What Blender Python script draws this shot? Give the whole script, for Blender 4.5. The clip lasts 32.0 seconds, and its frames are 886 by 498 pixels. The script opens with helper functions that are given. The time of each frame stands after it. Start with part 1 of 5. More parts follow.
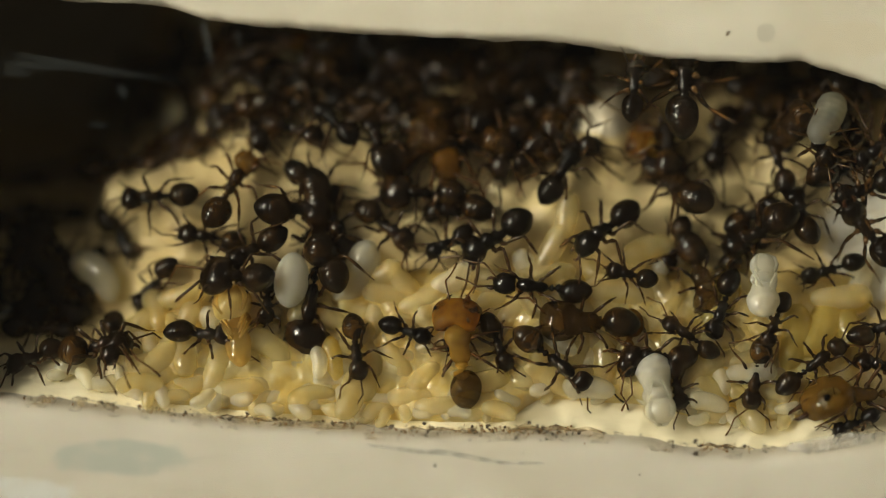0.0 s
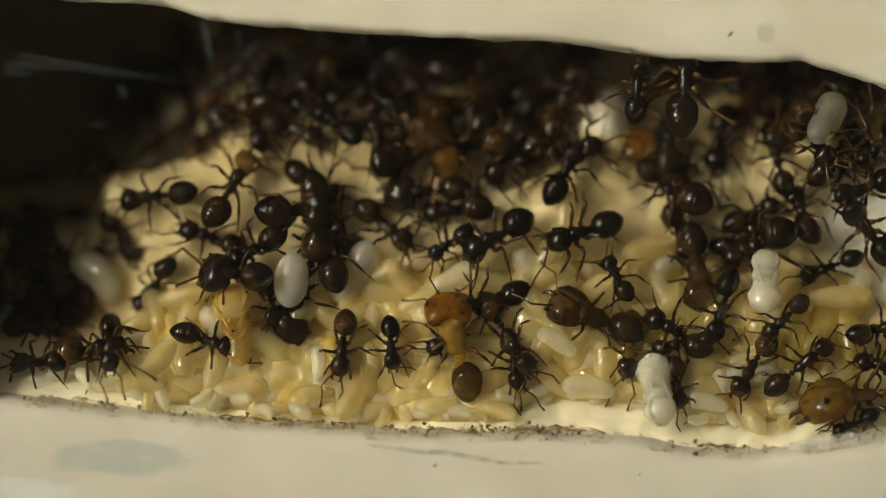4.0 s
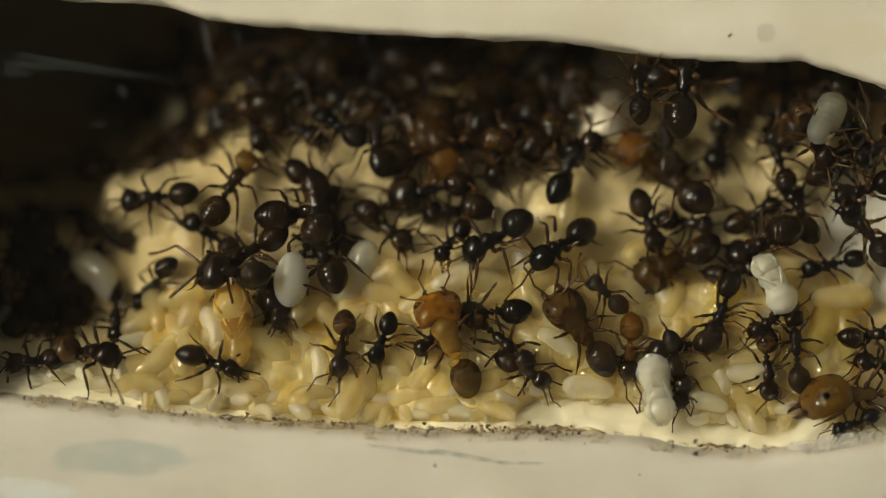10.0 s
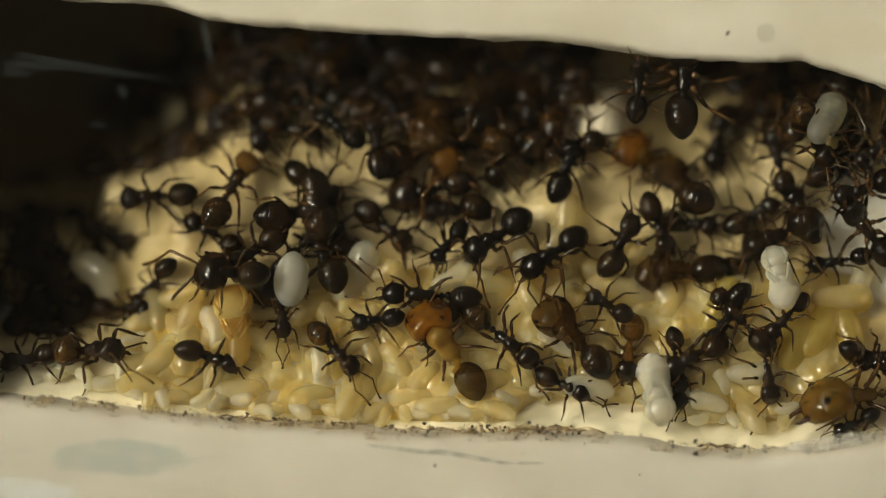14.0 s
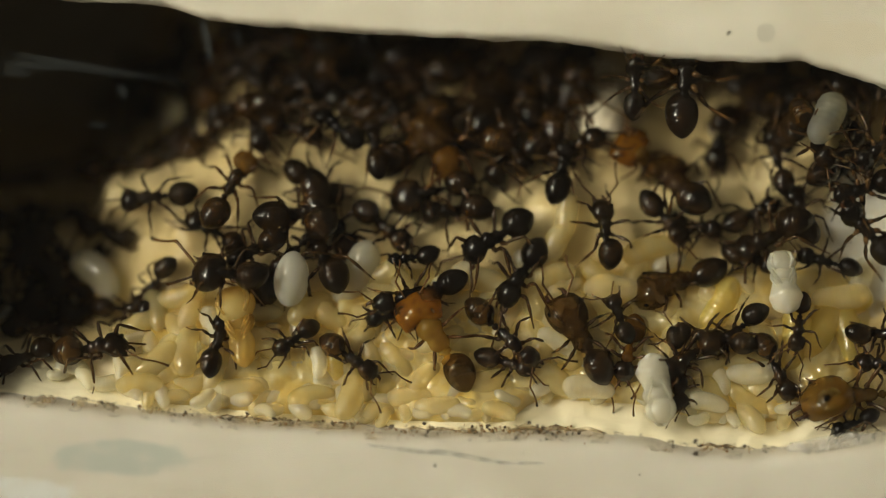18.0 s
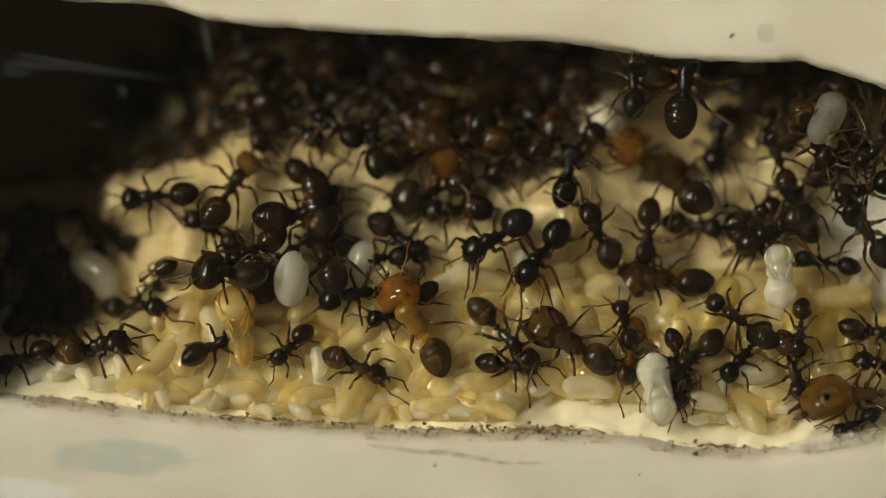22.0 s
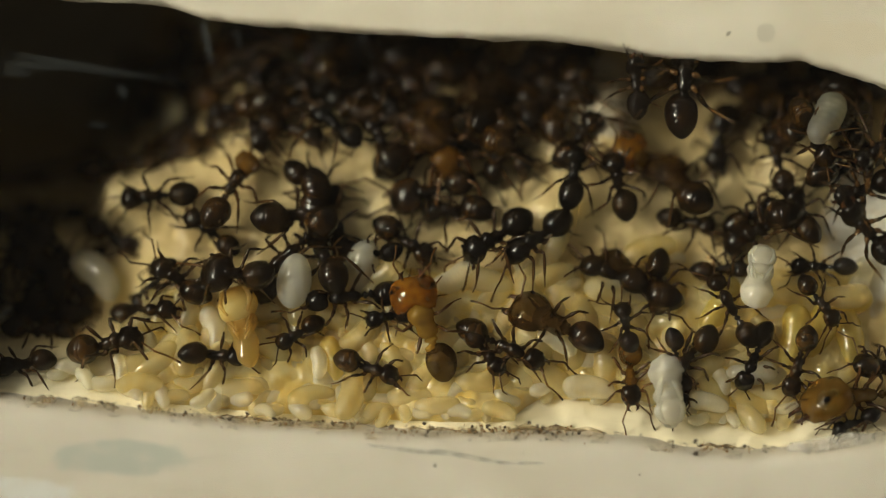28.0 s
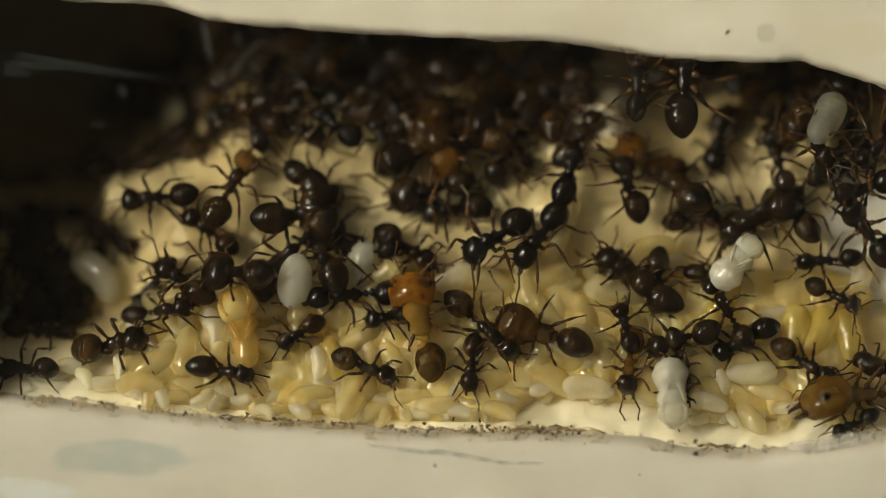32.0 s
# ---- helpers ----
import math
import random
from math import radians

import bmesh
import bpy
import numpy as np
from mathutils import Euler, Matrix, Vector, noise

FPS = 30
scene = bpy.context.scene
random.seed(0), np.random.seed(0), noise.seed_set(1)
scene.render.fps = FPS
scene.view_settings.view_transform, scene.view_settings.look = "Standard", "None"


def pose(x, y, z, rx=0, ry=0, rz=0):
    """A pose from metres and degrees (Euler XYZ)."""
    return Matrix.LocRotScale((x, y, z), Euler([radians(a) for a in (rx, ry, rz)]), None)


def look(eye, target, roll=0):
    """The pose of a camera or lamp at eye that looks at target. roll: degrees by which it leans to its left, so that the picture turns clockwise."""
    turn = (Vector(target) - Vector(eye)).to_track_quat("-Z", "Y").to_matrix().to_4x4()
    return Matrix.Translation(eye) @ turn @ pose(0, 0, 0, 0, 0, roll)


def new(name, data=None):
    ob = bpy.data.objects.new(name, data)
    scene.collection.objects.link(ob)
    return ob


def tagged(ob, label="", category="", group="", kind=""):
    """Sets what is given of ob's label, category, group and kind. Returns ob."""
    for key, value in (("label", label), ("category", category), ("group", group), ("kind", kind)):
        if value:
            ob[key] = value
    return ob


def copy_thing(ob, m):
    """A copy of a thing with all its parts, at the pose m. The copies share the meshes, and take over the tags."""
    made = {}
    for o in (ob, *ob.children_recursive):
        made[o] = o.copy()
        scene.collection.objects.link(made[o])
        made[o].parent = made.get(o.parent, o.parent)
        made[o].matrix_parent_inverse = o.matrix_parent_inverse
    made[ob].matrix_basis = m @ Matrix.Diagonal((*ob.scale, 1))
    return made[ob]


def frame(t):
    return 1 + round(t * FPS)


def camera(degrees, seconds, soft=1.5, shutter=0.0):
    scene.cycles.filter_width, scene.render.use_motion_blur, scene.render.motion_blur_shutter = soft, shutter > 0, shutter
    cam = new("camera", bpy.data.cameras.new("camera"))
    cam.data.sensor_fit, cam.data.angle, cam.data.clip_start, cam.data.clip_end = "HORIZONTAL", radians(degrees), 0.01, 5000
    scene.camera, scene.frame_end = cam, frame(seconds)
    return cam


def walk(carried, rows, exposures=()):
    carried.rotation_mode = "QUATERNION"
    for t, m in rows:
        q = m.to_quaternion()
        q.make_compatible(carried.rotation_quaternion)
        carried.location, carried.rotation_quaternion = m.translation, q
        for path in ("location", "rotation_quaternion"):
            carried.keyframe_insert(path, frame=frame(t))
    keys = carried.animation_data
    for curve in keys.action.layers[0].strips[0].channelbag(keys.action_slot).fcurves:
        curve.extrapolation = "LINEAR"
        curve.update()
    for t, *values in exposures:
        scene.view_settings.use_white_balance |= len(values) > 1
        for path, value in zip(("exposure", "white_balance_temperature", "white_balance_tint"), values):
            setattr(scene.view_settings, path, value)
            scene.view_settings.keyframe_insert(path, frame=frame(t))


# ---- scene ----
MM = 0.001
EYE = 0.111                      # height of the lens over the glass
PX = 0.02496                     # millimetres of the glass for one unit of the plan sheet

cam = camera(20.0, 32.0, soft=1.1)
cam.data.dof.use_dof = True
cam.data.dof.focus_distance = EYE + 0.0009
cam.data.dof.aperture_fstop = 9.5
walk(cam, [(0.0, pose(0, 0, EYE)), (32.0, pose(0, 0, EYE))])
scene.view_settings.exposure = 0.0

# ---- light: a desk lamp with two bulbs behind and to one side, and the dim room ----
world = bpy.data.worlds.new("room")
world.use_nodes = True
world.node_tree.nodes["Background"].inputs[0].default_value = (1.0, 0.92, 0.72, 1)
world.node_tree.nodes["Background"].inputs[1].default_value = 0.043
scene.world = world
for place, power in (((-0.290, 0.045, 0.240), 0.0084), ((-0.235, 0.155, 0.255), 0.0042)):   # the two bulbs of the desk lamp
    lamp = new("desk_lamp", bpy.data.lights.new("desk_lamp", "AREA"))
    lamp.data.shape, lamp.data.size, lamp.data.energy = "DISK", 0.062, power
    lamp.data.spread = radians(20)
    lamp.data.color = (1.0, 0.95, 0.74)
    lamp.matrix_world = look(place, (0.010, 0, -0.003))


# ---- materials ----
def material(name, base, rough=0.5, spec=0.5):
    m = bpy.data.materials.new(name)
    m.use_nodes = True
    b = m.node_tree.nodes["Principled BSDF"]
    b.inputs["Base Color"].default_value = (*base, 1)
    b.inputs["Roughness"].default_value = rough
    b.inputs["Specular IOR Level"].default_value = spec
    return m, m.node_tree, b


def node(tree, kind, **values):
    n = tree.nodes.new(kind)
    for key, value in values.items():
        n.inputs[key.replace("_", " ")].default_value = value
    return n


def noise_node(tree, scale, detail=4.0, rough=0.55, source="Object"):
    c = tree.nodes.new("ShaderNodeTexCoord")
    n = node(tree, "ShaderNodeTexNoise", Scale=scale, Detail=detail, Roughness=rough)
    tree.links.new(c.outputs[source], n.inputs["Vector"])
    return n


def ramp(tree, source, stops):
    r = tree.nodes.new("ShaderNodeValToRGB")
    while len(r.color_ramp.elements) < len(stops):
        r.color_ramp.elements.new(0.5)
    for e, (at, colour) in zip(r.color_ramp.elements, stops):
        e.position, e.color = at, (*colour, 1)
    tree.links.new(source, r.inputs["Fac"])
    return r


def mixed(tree, fac, a, b, mode="MIX"):
    n = tree.nodes.new("ShaderNodeMix")
    n.data_type, n.blend_type = "RGBA", mode
    for at, value in ((0, fac), (6, a), (7, b)):
        if isinstance(value, (int, float)):
            n.inputs[at].default_value = value
        elif isinstance(value, tuple):
            n.inputs[at].default_value = (*value, 1)
        else:
            tree.links.new(value, n.inputs[at])
    return n.outputs[2]


def bumped(tree, bsdf, height, distance, strength=1.0):
    b = node(tree, "ShaderNodeBump", Strength=strength, Distance=distance)
    tree.links.new(height, b.inputs["Height"])
    tree.links.new(b.outputs["Normal"], bsdf.inputs["Normal"])


def node_of_wrinkles(tree):
    """Wavy ridges of smeared plaster, about a millimetre apart."""
    c = tree.nodes.new("ShaderNodeTexCoord")
    m = tree.nodes.new("ShaderNodeMapping")
    m.inputs["Scale"].default_value, m.inputs["Rotation"].default_value = (1.0, 2.2, 1.0), (0, 0, 0.35)
    n = node(tree, "ShaderNodeTexNoise", Scale=420.0, Detail=3.0, Roughness=0.5, Distortion=0.5)
    tree.links.new(c.outputs["Object"], m.inputs["Vector"])
    tree.links.new(m.outputs["Vector"], n.inputs["Vector"])
    return n.outputs["Fac"]


def plaster(name, light, dark, *stains, clean=None, wrinkled=False, smears=0.35, stained=(0.50, 0.47, 0.38), relief=0.00006):
    """Painted plaster: pale, a little stained, with fine pits. stains: (x, y, rx, ry, colour) of each patch, in metres."""
    m, tree, b = material(name, light, 0.55, 0.35)
    large = noise_node(tree, 170, 5, 0.6)
    fine = noise_node(tree, 2600, 6, 0.65)
    c = ramp(tree, large.outputs["Fac"], [(0.32, dark), (0.62, light)]).outputs["Color"]
    c = mixed(tree, 0.16, c, fine.outputs["Color"], "SOFT_LIGHT")
    place = tree.nodes.new("ShaderNodeTexCoord")
    drawn = tree.nodes.new("ShaderNodeMapping")
    drawn.inputs["Scale"].default_value = (1.0, 4.5, 1.0)
    drawn.inputs["Rotation"].default_value = (0, 0, 0.12)
    tree.links.new(place.outputs["Object"], drawn.inputs["Vector"])
    smear = node(tree, "ShaderNodeTexNoise", Scale=110.0, Detail=5.0, Roughness=0.6, Distortion=0.6)
    tree.links.new(drawn.outputs["Vector"], smear.inputs["Vector"])
    c = mixed(tree, ramp(tree, smear.outputs["Fac"], [(0.50, (0, 0, 0)), (0.72, (smears,) * 3)]).outputs["Color"], c, stained)
    streak_map = tree.nodes.new("ShaderNodeMapping")
    streak_map.inputs["Scale"].default_value = (1.0, 9.0, 1.0)
    streak_map.inputs["Rotation"].default_value = (0, 0, 0.07)
    tree.links.new(place.outputs["Object"], streak_map.inputs["Vector"])
    streak = node(tree, "ShaderNodeTexNoise", Scale=170.0, Detail=6.0, Roughness=0.65, Distortion=1.0)
    tree.links.new(streak_map.outputs["Vector"], streak.inputs["Vector"])
    c = mixed(tree, ramp(tree, streak.outputs["Fac"], [(0.56, (0, 0, 0)), (0.74, (0.35, 0.35, 0.35))]).outputs["Color"], c, tuple(0.62 * v for v in dark))
    for x, y, rx, ry, colour in stains:
        co = tree.nodes.new("ShaderNodeTexCoord")
        mp = tree.nodes.new("ShaderNodeMapping")
        mp.vector_type = "TEXTURE"
        mp.inputs["Location"].default_value = (x, y, 0)
        mp.inputs["Scale"].default_value = (rx, ry, 1)
        tree.links.new(co.outputs["Object"], mp.inputs["Vector"])
        wob = noise_node(tree, 620, 6, 0.65)
        shifted = mixed(tree, 0.6, mp.outputs["Vector"], wob.outputs["Color"], "LINEAR_LIGHT")
        ln = tree.nodes.new("ShaderNodeVectorMath")
        ln.operation = "LENGTH"
        tree.links.new(shifted, ln.inputs[0])
        spot = ramp(tree, ln.outputs["Value"], [(0.78, (0.9, 0.9, 0.9)), (1.02, (0, 0, 0))])
        patchy = ramp(tree, noise_node(tree, 1100, 6, 0.7).outputs["Fac"], [(0.34, (0.35, 0.35, 0.35)), (0.50, (1, 1, 1))])
        c = mixed(tree, mixed(tree, 1.0, spot.outputs["Color"], patchy.outputs["Color"], "MULTIPLY"), c, colour)
    if clean:
        co = tree.nodes.new("ShaderNodeTexCoord")
        dot = tree.nodes.new("ShaderNodeVectorMath")
        dot.operation = "DOT_PRODUCT"
        dot.inputs[1].default_value = (0.07, 1.0, 0.0)
        tree.links.new(co.outputs["Object"], dot.inputs[0])
        band = node(tree, "ShaderNodeMapRange", From_Min=-0.0052, From_Max=-0.0068)
        tree.links.new(dot.outputs["Value"], band.inputs["Value"])
        c = mixed(tree, band.outputs["Result"], c, clean)
    tree.links.new(c, b.inputs["Base Color"])
    rough = mixed(tree, 0.5, fine.outputs["Color"], noise_node(tree, 700, 4).outputs["Color"])
    if wrinkled:
        rough = mixed(tree, 0.6, rough, node_of_wrinkles(tree))
    bumped(tree, b, rough, relief, 0.7)
    return m


M_FLOOR = plaster("chamber_plaster", (0.67, 0.545, 0.29), (0.535, 0.40, 0.175), (0.0074, 0.0071, 0.0022, 0.0022, (0.55, 0.50, 0.39)), (0.0193, 0.0003, 0.0022, 0.0036, (0.61, 0.60, 0.55)),
                  clean=(0.78, 0.71, 0.51), wrinkled=True, smears=0.6, stained=(0.46, 0.32, 0.12), relief=0.00032)
M_FLOOR.node_tree.nodes["Principled BSDF"].inputs["Roughness"].default_value = 0.34
M_RIM = plaster("rim_plaster", (0.625, 0.585, 0.505), (0.55, 0.51, 0.43), (-0.0142, -0.0092, 0.0031, 0.0009, (0.42, 0.44, 0.395)), (-0.0190, -0.0108, 0.0034, 0.0009, (0.66, 0.67, 0.655)), smears=0.45, stained=(0.52, 0.465, 0.36))
M_RIM_UP = plaster("upper_plaster", (0.70, 0.66, 0.56), (0.62, 0.57, 0.46), (0.0142, 0.0095, 0.0005, 0.0005, (0.53, 0.50, 0.42)), (0.0180, 0.0092, 0.0022, 0.0009, (0.64, 0.58, 0.46)), (0.0066, 0.0102, 0.0016, 0.0006, (0.62, 0.57, 0.47)))


def chitin(name, dark, light, rough=0.17):
    """Shiny body shell, varying from one animal to the next and along the body."""
    m, tree, b = material(name, dark, rough, 0.55)
    info = tree.nodes.new("ShaderNodeObjectInfo")
    patch = noise_node(tree, 900, 3)
    fine = noise_node(tree, 9000, 3)
    c = mixed(tree, ramp(tree, patch.outputs["Fac"], [(0.42, (0, 0, 0)), (0.75, (1, 1, 1))]).outputs["Color"], dark, light)
    c = mixed(tree, mixed(tree, info.outputs["Random"], (0, 0, 0), (0.5, 0.5, 0.5)), c, dark)
    tree.links.new(c, b.inputs["Base Color"])
    r = ramp(tree, fine.outputs["Fac"], [(0.3, (rough - 0.07,) * 3), (0.7, (rough + 0.03,) * 3)])
    tree.links.new(r.outputs["Color"], b.inputs["Roughness"])
    bumped(tree, b, noise_node(tree, 5000, 3).outputs["Fac"], 0.000006, 0.10)
    return m


M_BLACK = chitin("black_shell", (0.0030, 0.0018, 0.0009), (0.018, 0.008, 0.002))
M_DARK = chitin("dark_brown_shell", (0.0050, 0.0026, 0.0009), (0.070, 0.031, 0.0055))
M_BLACK_HEAD = chitin("black_head_shell", (0.0030, 0.0018, 0.0009), (0.012, 0.006, 0.002), 0.19)
M_DARK_HEAD = chitin("dark_head_shell", (0.0050, 0.0026, 0.0009), (0.068, 0.029, 0.005), 0.19)
M_JAW = chitin("reddish_jaw", (0.035, 0.013, 0.005), (0.12, 0.045, 0.014), 0.25)
M_BROWN = chitin("brown_shell", (0.016, 0.0075, 0.0018), (0.105, 0.048, 0.007), 0.17)
M_LEG = chitin("leg_shell", (0.034, 0.017, 0.0055), (0.16, 0.076, 0.020), 0.20)
M_LEG_AMBER = chitin("amber_leg_shell", (0.065, 0.028, 0.007), (0.17, 0.076, 0.018), 0.25)
M_EYE = material("eye", (0.006, 0.005, 0.005), 0.15)[0]


def flesh(name, light, dark, rough=0.09, see_through=0.60, tail=None, gloss=0.135):
    """Soft moist skin of the brood, milky and translucent."""
    m, tree, b = material(name, light, 0.5, 0.0)
    info = tree.nodes.new("ShaderNodeObjectInfo")
    patch = noise_node(tree, 1000, 3)
    c = mixed(tree, ramp(tree, patch.outputs["Fac"], [(0.40, (0, 0, 0)), (0.62, (1, 1, 1))]).outputs["Color"], light, dark)
    c = mixed(tree, mixed(tree, info.outputs["Random"], (0, 0, 0), (0.5, 0.5, 0.5)), c, light)
    tree.links.new(c, b.inputs["Base Color"])
    b.subsurface_method = "BURLEY"
    b.inputs["Subsurface Weight"].default_value = 1.0
    b.inputs["Subsurface Radius"].default_value = (1.0, 0.82, 0.55)
    b.inputs["Subsurface Scale"].default_value = 0.0010
    bumped(tree, b, noise_node(tree, 4000, 3).outputs["Fac"], 0.00003, 0.2)
    thin = tree.nodes.new("ShaderNodeBsdfTranslucent")
    tree.links.new(c, thin.inputs["Color"])
    both = tree.nodes.new("ShaderNodeMixShader")
    both.inputs[0].default_value = 0.45
    tree.links.new(b.outputs[0], both.inputs[1])
    tree.links.new(thin.outputs[0], both.inputs[2])
    clear = tree.nodes.new("ShaderNodeBsdfTransparent")
    clear.inputs["Color"].default_value = (1.0, 0.955, 0.76, 1)
    soft = tree.nodes.new("ShaderNodeMixShader")
    soft.inputs[0].default_value = see_through
    tree.links.new(both.outputs[0], soft.inputs[1])
    tree.links.new(clear.outputs[0], soft.inputs[2])
    wet = node(tree, "ShaderNodeBsdfAnisotropic", Roughness=rough)
    facing = node(tree, "ShaderNodeLayerWeight", Blend=0.5)
    steep = tree.nodes.new("ShaderNodeMath")
    steep.operation = "POWER"
    steep.inputs[1].default_value = 4.0
    tree.links.new(facing.outputs["Facing"], steep.inputs[0])
    sheen = tree.nodes.new("ShaderNodeMath")
    sheen.operation = "MULTIPLY_ADD"
    sheen.inputs[1].default_value, sheen.inputs[2].default_value = 1.9 * gloss, gloss
    tree.links.new(steep.outputs[0], sheen.inputs[0])
    top = tree.nodes.new("ShaderNodeMixShader")
    tree.links.new(tree.nodes["Bump"].outputs["Normal"], wet.inputs["Normal"])
    tree.links.new(sheen.outputs[0], top.inputs[0])
    tree.links.new(soft.outputs[0], top.inputs[1])
    tree.links.new(wet.outputs[0], top.inputs[2])
    tree.links.new(top.outputs[0], tree.nodes["Material Output"].inputs["Surface"])
    if tail:
        co = tree.nodes.new("ShaderNodeTexCoord")
        sep = tree.nodes.new("ShaderNodeSeparateXYZ")
        tree.links.new(co.outputs["Object"], sep.inputs[0])
        r = node(tree, "ShaderNodeMapRange", From_Min=0.0002, From_Max=-0.0002)
        tree.links.new(sep.outputs[0], r.inputs["Value"])
        tree.links.new(mixed(tree, r.outputs["Result"], tail, c), b.inputs["Base Color"])
    return m


M_AMBER = flesh("amber_shell", (0.33, 0.130, 0.008), (0.13, 0.036, 0.003), 0.06, 0.34, gloss=0.06)
M_AMBER_DARK = flesh("dark_amber_shell", (0.19, 0.080, 0.008), (0.085, 0.030, 0.003), 0.07, 0.25, gloss=0.05)
M_AMBER_CLEAR = flesh("clear_amber_shell", (0.40, 0.22, 0.030), (0.20, 0.10, 0.012), 0.06, 0.36, gloss=0.07)
M_AMBER_TAIL = flesh("amber_tail_shell", (0.075, 0.036, 0.006), (0.042, 0.018, 0.003), 0.07, 0.18, gloss=0.05)
M_SOLDIER = flesh("brown_soldier_shell", (0.075, 0.033, 0.005), (0.030, 0.012, 0.002), 0.07, 0.24, gloss=0.05)
M_CALLOW = flesh("callow_shell", (0.19, 0.095, 0.013), (0.09, 0.038, 0.005), 0.10, 0.30, gloss=0.06)
M_LARVA = flesh("larva_skin", (0.96, 0.865, 0.55), (0.94, 0.76, 0.33), 0.08)
M_LARVA_PALE = flesh("pale_larva_skin", (0.96, 0.93, 0.78), (0.94, 0.86, 0.60), 0.08, 0.50)
M_LARVA_GOLD = flesh("golden_larva_skin", (0.92, 0.79, 0.42), (0.88, 0.68, 0.25), 0.08)
M_LARVA_AMBER = flesh("amber_larva_skin", (0.84, 0.68, 0.20), (0.74, 0.52, 0.07), 0.08, 0.5)
M_HEAP = flesh("moist_heap_skin", (0.96, 0.825, 0.42), (0.92, 0.69, 0.22), 0.08, 0.28)
M_PUPA = flesh("pupa_skin", (0.83, 0.80, 0.69), (0.70, 0.67, 0.54), 0.08, 0.28)
M_LARVA_WHITE = flesh("white_larva_skin", (0.94, 0.92, 0.78), (0.92, 0.86, 0.64), 0.06, 0.56)
# wet larva near the upper lip: its shade is painted in as grey, thinner skin
M_SHADED_GLASSY = flesh("shaded_glassy_larva_skin", (0.66, 0.66, 0.56), (0.55, 0.54, 0.44), 0.06, 0.70)
M_PUPA_AMBER = flesh("ripe_pupa_skin", (0.70, 0.45, 0.10), (0.76, 0.54, 0.18), 0.08, 0.5)
M_RIPE_HEAD = flesh("ripe_pupa_head_skin", (0.82, 0.65, 0.24), (0.76, 0.52, 0.12), 0.07, 0.25, (0.60, 0.28, 0.02))
M_GRIT = material("grit", (0.05, 0.035, 0.022), 0.7)[0]
M_GRIT_BROWN = material("brown_grit", (0.22, 0.125, 0.045), 0.6)[0]


def silt_material():
    """Thin brown smear, worn through in places."""
    m, tree, b = material("brown_silt", (0.20, 0.12, 0.05), 0.7)
    far = noise_node(tree, 900, 6, 0.7)
    near = noise_node(tree, 5000, 5, 0.7)
    c = ramp(tree, near.outputs["Fac"], [(0.35, (0.30, 0.18, 0.055)), (0.65, (0.52, 0.36, 0.14))])
    tree.links.new(c.outputs["Color"], b.inputs["Base Color"])
    a = mixed(tree, 0.4, far.outputs["Color"], near.outputs["Color"])
    r = ramp(tree, a, [(0.50, (0, 0, 0)), (0.62, (0.75, 0.75, 0.75))])
    tree.links.new(r.outputs["Color"], b.inputs["Alpha"])
    return m


M_SILT = silt_material()


def glass_material():
    m, tree, b = material("clear_glass", (1, 1, 1), 0.0)
    b.inputs["Transmission Weight"].default_value = 1.0
    b.inputs["IOR"].default_value = 1.45
    return m


M_GLASS = glass_material()
M_SCRATCH = material("scratched_glass", (0.35, 0.40, 0.42), 0.5)[0]
M_SCRATCH.node_tree.nodes["Principled BSDF"].inputs["Alpha"].default_value = 0.05
M_TABLE = plaster("table_paint", (0.30, 0.26, 0.20), (0.24, 0.20, 0.15))




def streak_paint(name, colour, cover):
    """A thin dried film, patchy and worn through."""
    m, tree, b = material(name, colour, 0.6)
    patchy = ramp(tree, noise_node(tree, 1800, 5, 0.7).outputs["Fac"], [(0.38, (0.1 * cover,) * 3), (0.62, (cover,) * 3)])
    tree.links.new(patchy.outputs["Color"], b.inputs["Alpha"])
    return m


M_BLUE_SMEAR = streak_paint("bluish_film", (0.42, 0.43, 0.39), 0.30)
M_OCHRE_SMEAR = streak_paint("ochre_film", (0.36, 0.22, 0.07), 0.6)
M_CHALK_SMEAR = streak_paint("chalky_film", (0.74, 0.72, 0.66), 0.40)


# ---- mesh helpers ----
def part(name, bm, mat, parent=None, label=""):
    me = bpy.data.meshes.new(name)
    bm.to_mesh(me)
    bm.free()
    me.materials.append(mat)
    me.polygons.foreach_set("use_smooth", [True] * len(me.polygons))
    ob = new(name, me)
    ob.parent = parent
    return tagged(ob, label)


def v3(*c):
    return Vector(c) * MM


def ring_mesh(rings, closed=True):
    """A bmesh skin over a row of rings of equal length."""
    bm = bmesh.new()
    rows = [[bm.verts.new(p) for p in ring] for ring in rings]
    n = len(rows[0])
    for a, b in zip(rows, rows[1:]):
        for i in range(n):
            bm.faces.new((a[i], a[(i + 1) % n], b[(i + 1) % n], b[i]))
    if closed:
        bm.faces.new(rows[0][::-1])
        bm.faces.new(rows[-1])
    bmesh.ops.recalc_face_normals(bm, faces=bm.faces)
    return bm


def tube(points, radii, n=6, flat=1.0):
    """A bmesh tube along points (Vectors, metres) with a radius at each."""
    rings = []
    for i, p in enumerate(points):
        d = (points[min(i + 1, len(points) - 1)] - points[max(i - 1, 0)]).normalized()
        side = d.cross(Vector((0, 0, 1)))
        if side.length < 0.1:
            side = d.cross(Vector((0, 1, 0)))
        side.normalize()
        up = side.cross(d)
        rings.append([p + radii[i] * (math.cos(a) * side + flat * math.sin(a) * up)
                      for a in (2 * math.pi * k / n for k in range(n))])
    return ring_mesh(rings)


